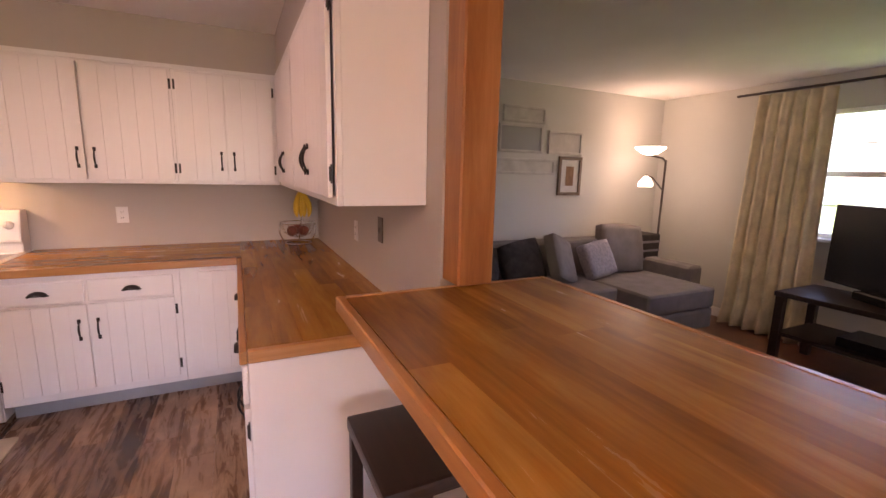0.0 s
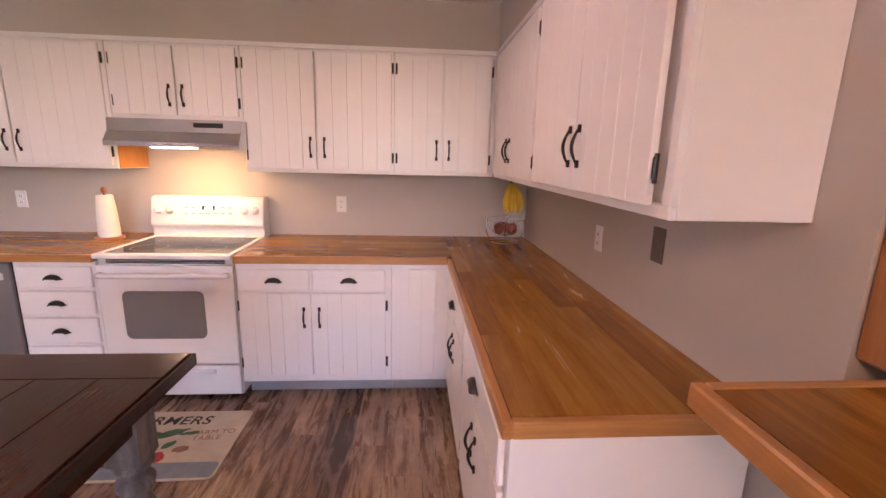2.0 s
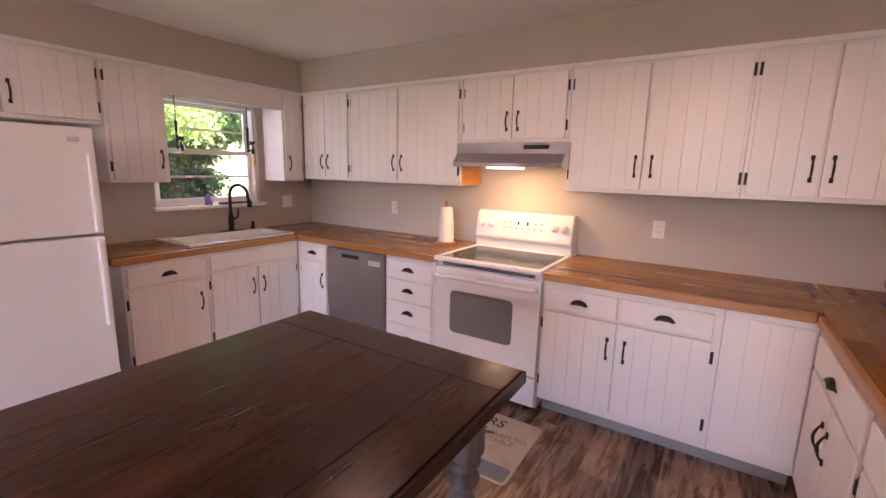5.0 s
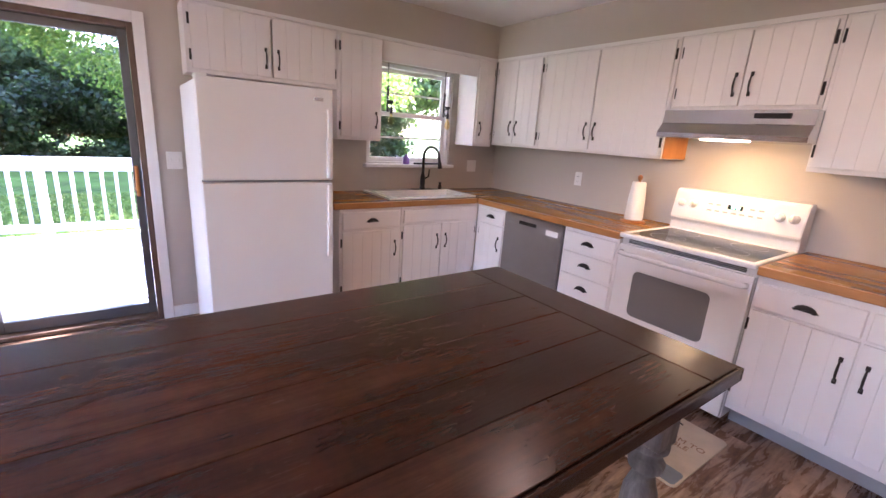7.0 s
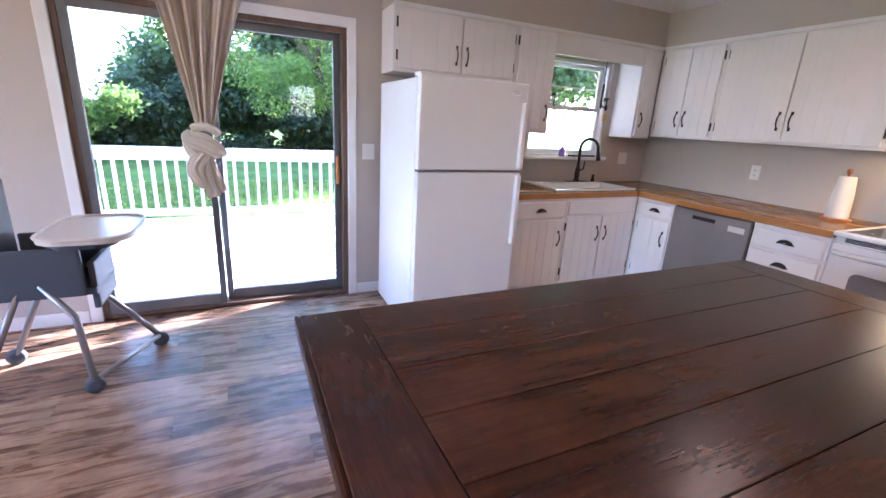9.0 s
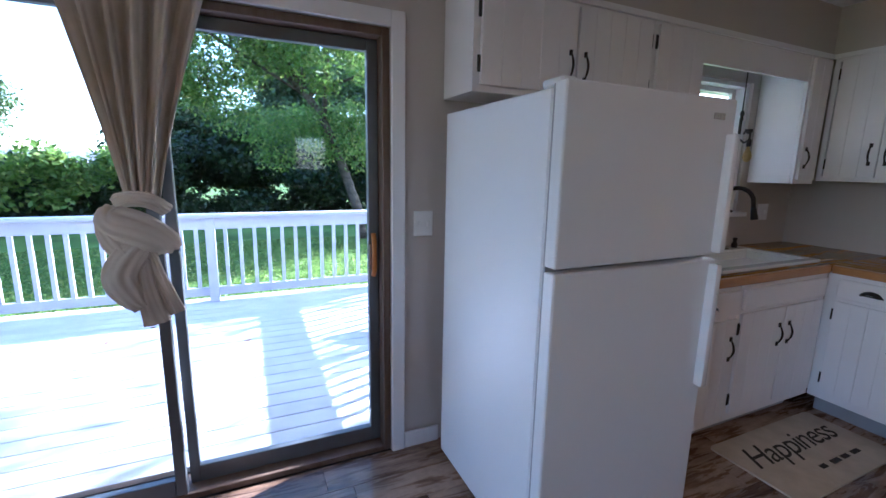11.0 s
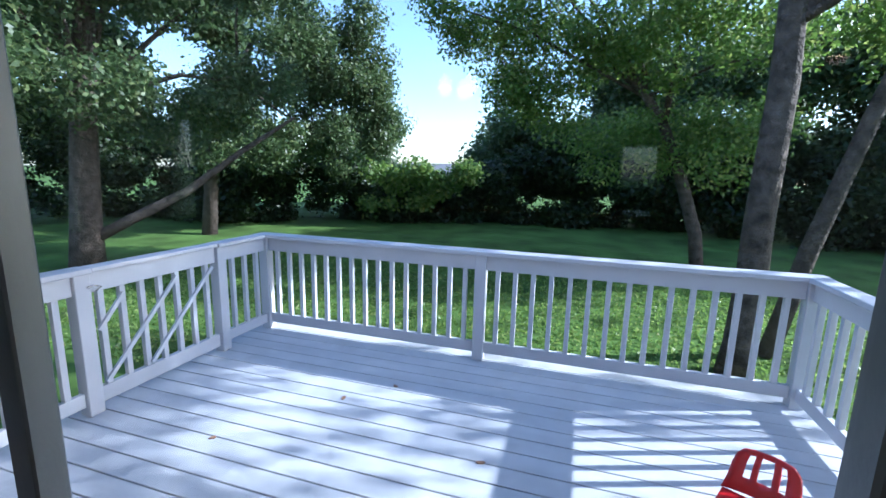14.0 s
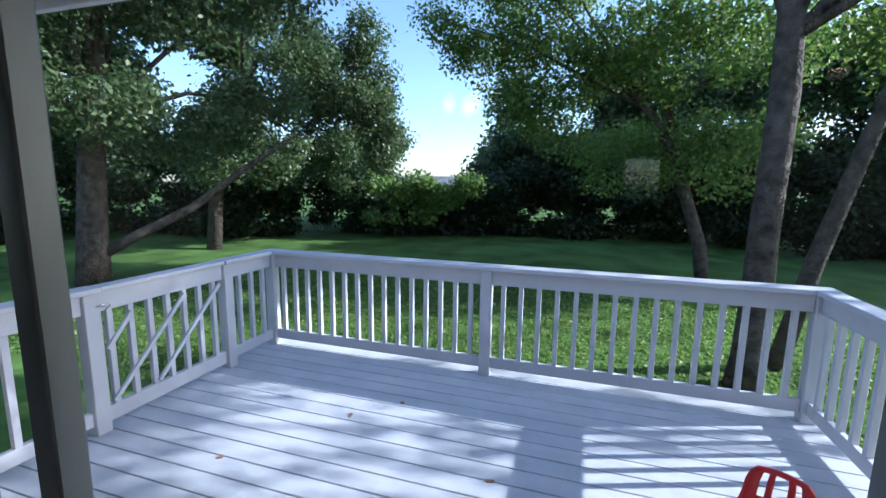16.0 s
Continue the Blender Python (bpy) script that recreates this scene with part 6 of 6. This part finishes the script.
# leaning tree on the right
cl_ = []
for left, dist, z, r, n in ((3, 11.5, 4.4, 1.1, 8), (-3, 11.5, 4.9, 1.5, 14), (-9, 11.0, 4.6, 1.6, 14), (-15, 11, 4.2, 1.5, 11), (0, 11.5, 6.8, 1.6, 11), (-8, 11, 7.0, 1.9, 13), (-17, 11, 6.6, 1.8, 11), (3, 12, 2.9, 0.9, 6), (-3, 12.5, 2.5, 1.2, 10), (-10, 12.5, 2.5, 1.1, 8), (-16, 11.5, 2.4, 1.0, 6), (6, 12, 8.6, 1.3, 6), (16.5, 12, 5.4, 1.0, 9), (11, 12, 4.9, 1.2, 10), (14, 12, 7.2, 1.5, 14), (8, 12, 3.7, 0.9, 8), (6, 12, 6.4, 1.4, 11), (12, 12.5, 9.0, 1.5, 8)):
    p = spot(left, dist, z)
    cl_ += around(p.x, p.y, p.z, r, r, r * 0.7, n, 0.40, 0.85, int(left * 9 + z * 17 + 300))
b2 = spot(-14.0, 12.5, -0.95)
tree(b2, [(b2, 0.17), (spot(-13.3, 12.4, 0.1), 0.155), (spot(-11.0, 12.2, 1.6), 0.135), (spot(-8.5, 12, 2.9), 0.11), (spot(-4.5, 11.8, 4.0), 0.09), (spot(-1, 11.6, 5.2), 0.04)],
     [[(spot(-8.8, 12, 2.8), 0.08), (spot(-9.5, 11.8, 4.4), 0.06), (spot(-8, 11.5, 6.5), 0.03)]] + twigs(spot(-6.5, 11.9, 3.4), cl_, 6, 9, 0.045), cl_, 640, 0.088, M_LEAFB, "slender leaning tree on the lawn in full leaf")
# stout tree close to the deck corner, with a second stem
cl_ = []
for left, dist, z, r, n in ((-22, 7.0, 5.2, 1.2, 9), (-30, 7.2, 4.9, 1.3, 10), (-38, 7.0, 5.0, 1.4, 10), (-27, 7.0, 7.2, 1.6, 10), (-44, 7.6, 6.4, 1.8, 10), (-28, 8.5, 3.4, 0.8, 5), (-36, 8.5, 2.6, 0.8, 5), (-52, 8.0, 5.0, 1.7, 10)):
    p = spot(left, dist, z)
    cl_ += around(p.x, p.y, p.z, r, r, r * 0.7, n, 0.35, 0.75, int(-left * 3 + z * 19 + 77))
b3 = spot(-18.8, 6.2, -0.9)
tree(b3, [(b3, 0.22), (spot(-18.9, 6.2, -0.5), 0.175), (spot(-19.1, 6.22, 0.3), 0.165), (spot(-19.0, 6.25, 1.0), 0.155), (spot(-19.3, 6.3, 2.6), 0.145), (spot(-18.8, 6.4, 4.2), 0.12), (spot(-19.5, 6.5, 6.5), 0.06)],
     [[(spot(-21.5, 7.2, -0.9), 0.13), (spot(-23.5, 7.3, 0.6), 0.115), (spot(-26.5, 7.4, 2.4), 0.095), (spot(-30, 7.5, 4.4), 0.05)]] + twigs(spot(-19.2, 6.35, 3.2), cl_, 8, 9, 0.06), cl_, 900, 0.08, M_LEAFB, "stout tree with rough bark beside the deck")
# crowns added past the house corner, outside the deck view, to dapple the deck
cl_ = around(-9.6, 8.6, 4.4, 2.4, 1.8, 1.3, 10, 0.3, 0.6, 91) + around(-6.6, 9.6, 5.0, 1.8, 1.6, 1.2, 5, 0.3, 0.6, 92)
b4 = Vector((-8.6, 9.4, -0.9))
tree(b4, [(b4, 0.2), (b4 + Vector((0, 0, 2.4)), 0.16), (b4 + Vector((0.2, 0, 4.5)), 0.08)], twigs(b4 + Vector((0, 0, 2.6)), cl_, 9, 8, 0.05), cl_, 330, 0.10, M_LEAFB, "tree added past the end of the house to dapple the deck")
# hedge and far woods
hc_, hn_ = [], []
r = random.Random(12)
clumps = []
for k in range(290):
    left = r.uniform(-34, 82)
    dist = r.uniform(20.5, 23) if left < 45 else r.uniform(22, 27)
    top = 2.2 + 0.7 * math.sin(left * 0.23) + (1.4 if left < 2 else 0) + (1.6 if left > 38 else 0)
    p = spot(left, dist, r.uniform(-1.0, top - 0.6))
    clumps.append((p.x, p.y, p.z, r.uniform(0.6, 1.1)))
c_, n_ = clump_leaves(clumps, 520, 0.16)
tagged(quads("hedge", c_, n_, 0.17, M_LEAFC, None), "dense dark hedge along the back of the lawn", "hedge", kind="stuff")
clumps = []
for k in range(240):
    left = r.choice([r.uniform(-33, 12), r.uniform(24, 90)])
    dist = r.uniform(25, 31)
    p = spot(left, dist, r.uniform(0.5, 9.0 if (left > 32 or left < -2) else 4.2))
    clumps.append((p.x, p.y, p.z, r.uniform(1.0, 1.9)))
c_, n_ = clump_leaves(clumps, 300, 0.24)
tagged(quads("far_trees", c_, n_, 0.25, M_LEAFA, None), "wall of leafy trees beyond the hedge", "trees", kind="stuff")
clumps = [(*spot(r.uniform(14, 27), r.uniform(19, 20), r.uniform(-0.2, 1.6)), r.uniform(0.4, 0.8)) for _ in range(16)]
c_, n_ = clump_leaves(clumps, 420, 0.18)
tagged(quads("shrub", c_, n_, 0.18, M_LEAFB, None), "light green shrubs before the hedge, sunlit by leaf colour", "shrub", kind="stuff")
# Leaf clumps added out of view, only to cast shade on the back lawn.
clumps = []
for k in range(75):
    clumps.append((r.uniform(-27, -18.5), r.uniform(13, 19), r.uniform(3.5, 10), r.uniform(1.1, 2.0)))
c_, n_ = clump_leaves(clumps, 170, 0.26)
tagged(quads("far_trees", c_, n_, 0.26, M_LEAFA, None), "unseen leaf clumps added to shade the back of the lawn", "trees", kind="stuff")
# mown grass blades close to the deck
n = 42000
gx, gy = NR.uniform(-15.5, -6.5, n), NR.uniform(-7.5, 6.5, n)
gz = np.array([ground_z(a, b) for a, b in zip(gx, gy)]) + 0.015
nn = NR.normal(size=(n, 3)) * np.array([1, 1, 0.25])
M_BLADE = leaf_mat("grass_blades", (0.11, 0.185, 0.036), (0.18, 0.275, 0.06), (0.32, 0.36, 0.12))
tagged(quads("grass", np.stack([gx, gy, gz], 1), nn, 0.045, M_BLADE, None, 2.0), "short mown grass blades by the deck", "grass", kind="stuff")
fh = thing("far_house", (-46, -14.8, -1.0), "grey roofed neighbouring house seen between the trees", "house")
hp = spot(18.5, 46, 0)
part("wall", box((hp.x - 3, hp.y - 5, -1.1), (hp.x + 3, hp.y + 3, 0.8)), M_SIDING, fh)
bm = bmesh.new()
v = [bm.verts.new(p) for p in ((hp.x - 3.5, hp.y - 5.5, 0.8), (hp.x + 3.5, hp.y - 5.5, 0.8), (hp.x + 3.5, hp.y + 3.5, 0.8), (hp.x - 3.5, hp.y + 3.5, 0.8), (hp.x, hp.y - 5.5, 2.3), (hp.x, hp.y + 3.5, 2.3))]
for f_ in ((0, 1, 4), (2, 3, 5), (1, 2, 5, 4), (3, 0, 4, 5), (3, 2, 1, 0)):
    bm.faces.new([v[i] for i in f_])
part("roof", bm, M_ROOF, fh)

# ---- floor planks ----
rng = random.Random(9)
PW, PL = 0.176, 1.22
cols = int((EX + 0.13 + 3.14) / PW) + 1
for i in range(cols):
    x = -3.14 + i * PW
    x1 = min(x + PW, EX + 0.128)
    if x1 - x < 0.02:
        continue
    y = SY - rng.uniform(0, PL)
    while y < NY:
        a, b = max(y, SY), min(y + PL, NY)
        if b - a > 0.03:
            piece("floor_plank", (x + 0.0006, a + 0.0006, -0.0058), (x1 - 0.0006, b - 0.0006, 0.0), M_FLOOR, floor, 0.0008)
        y += PL
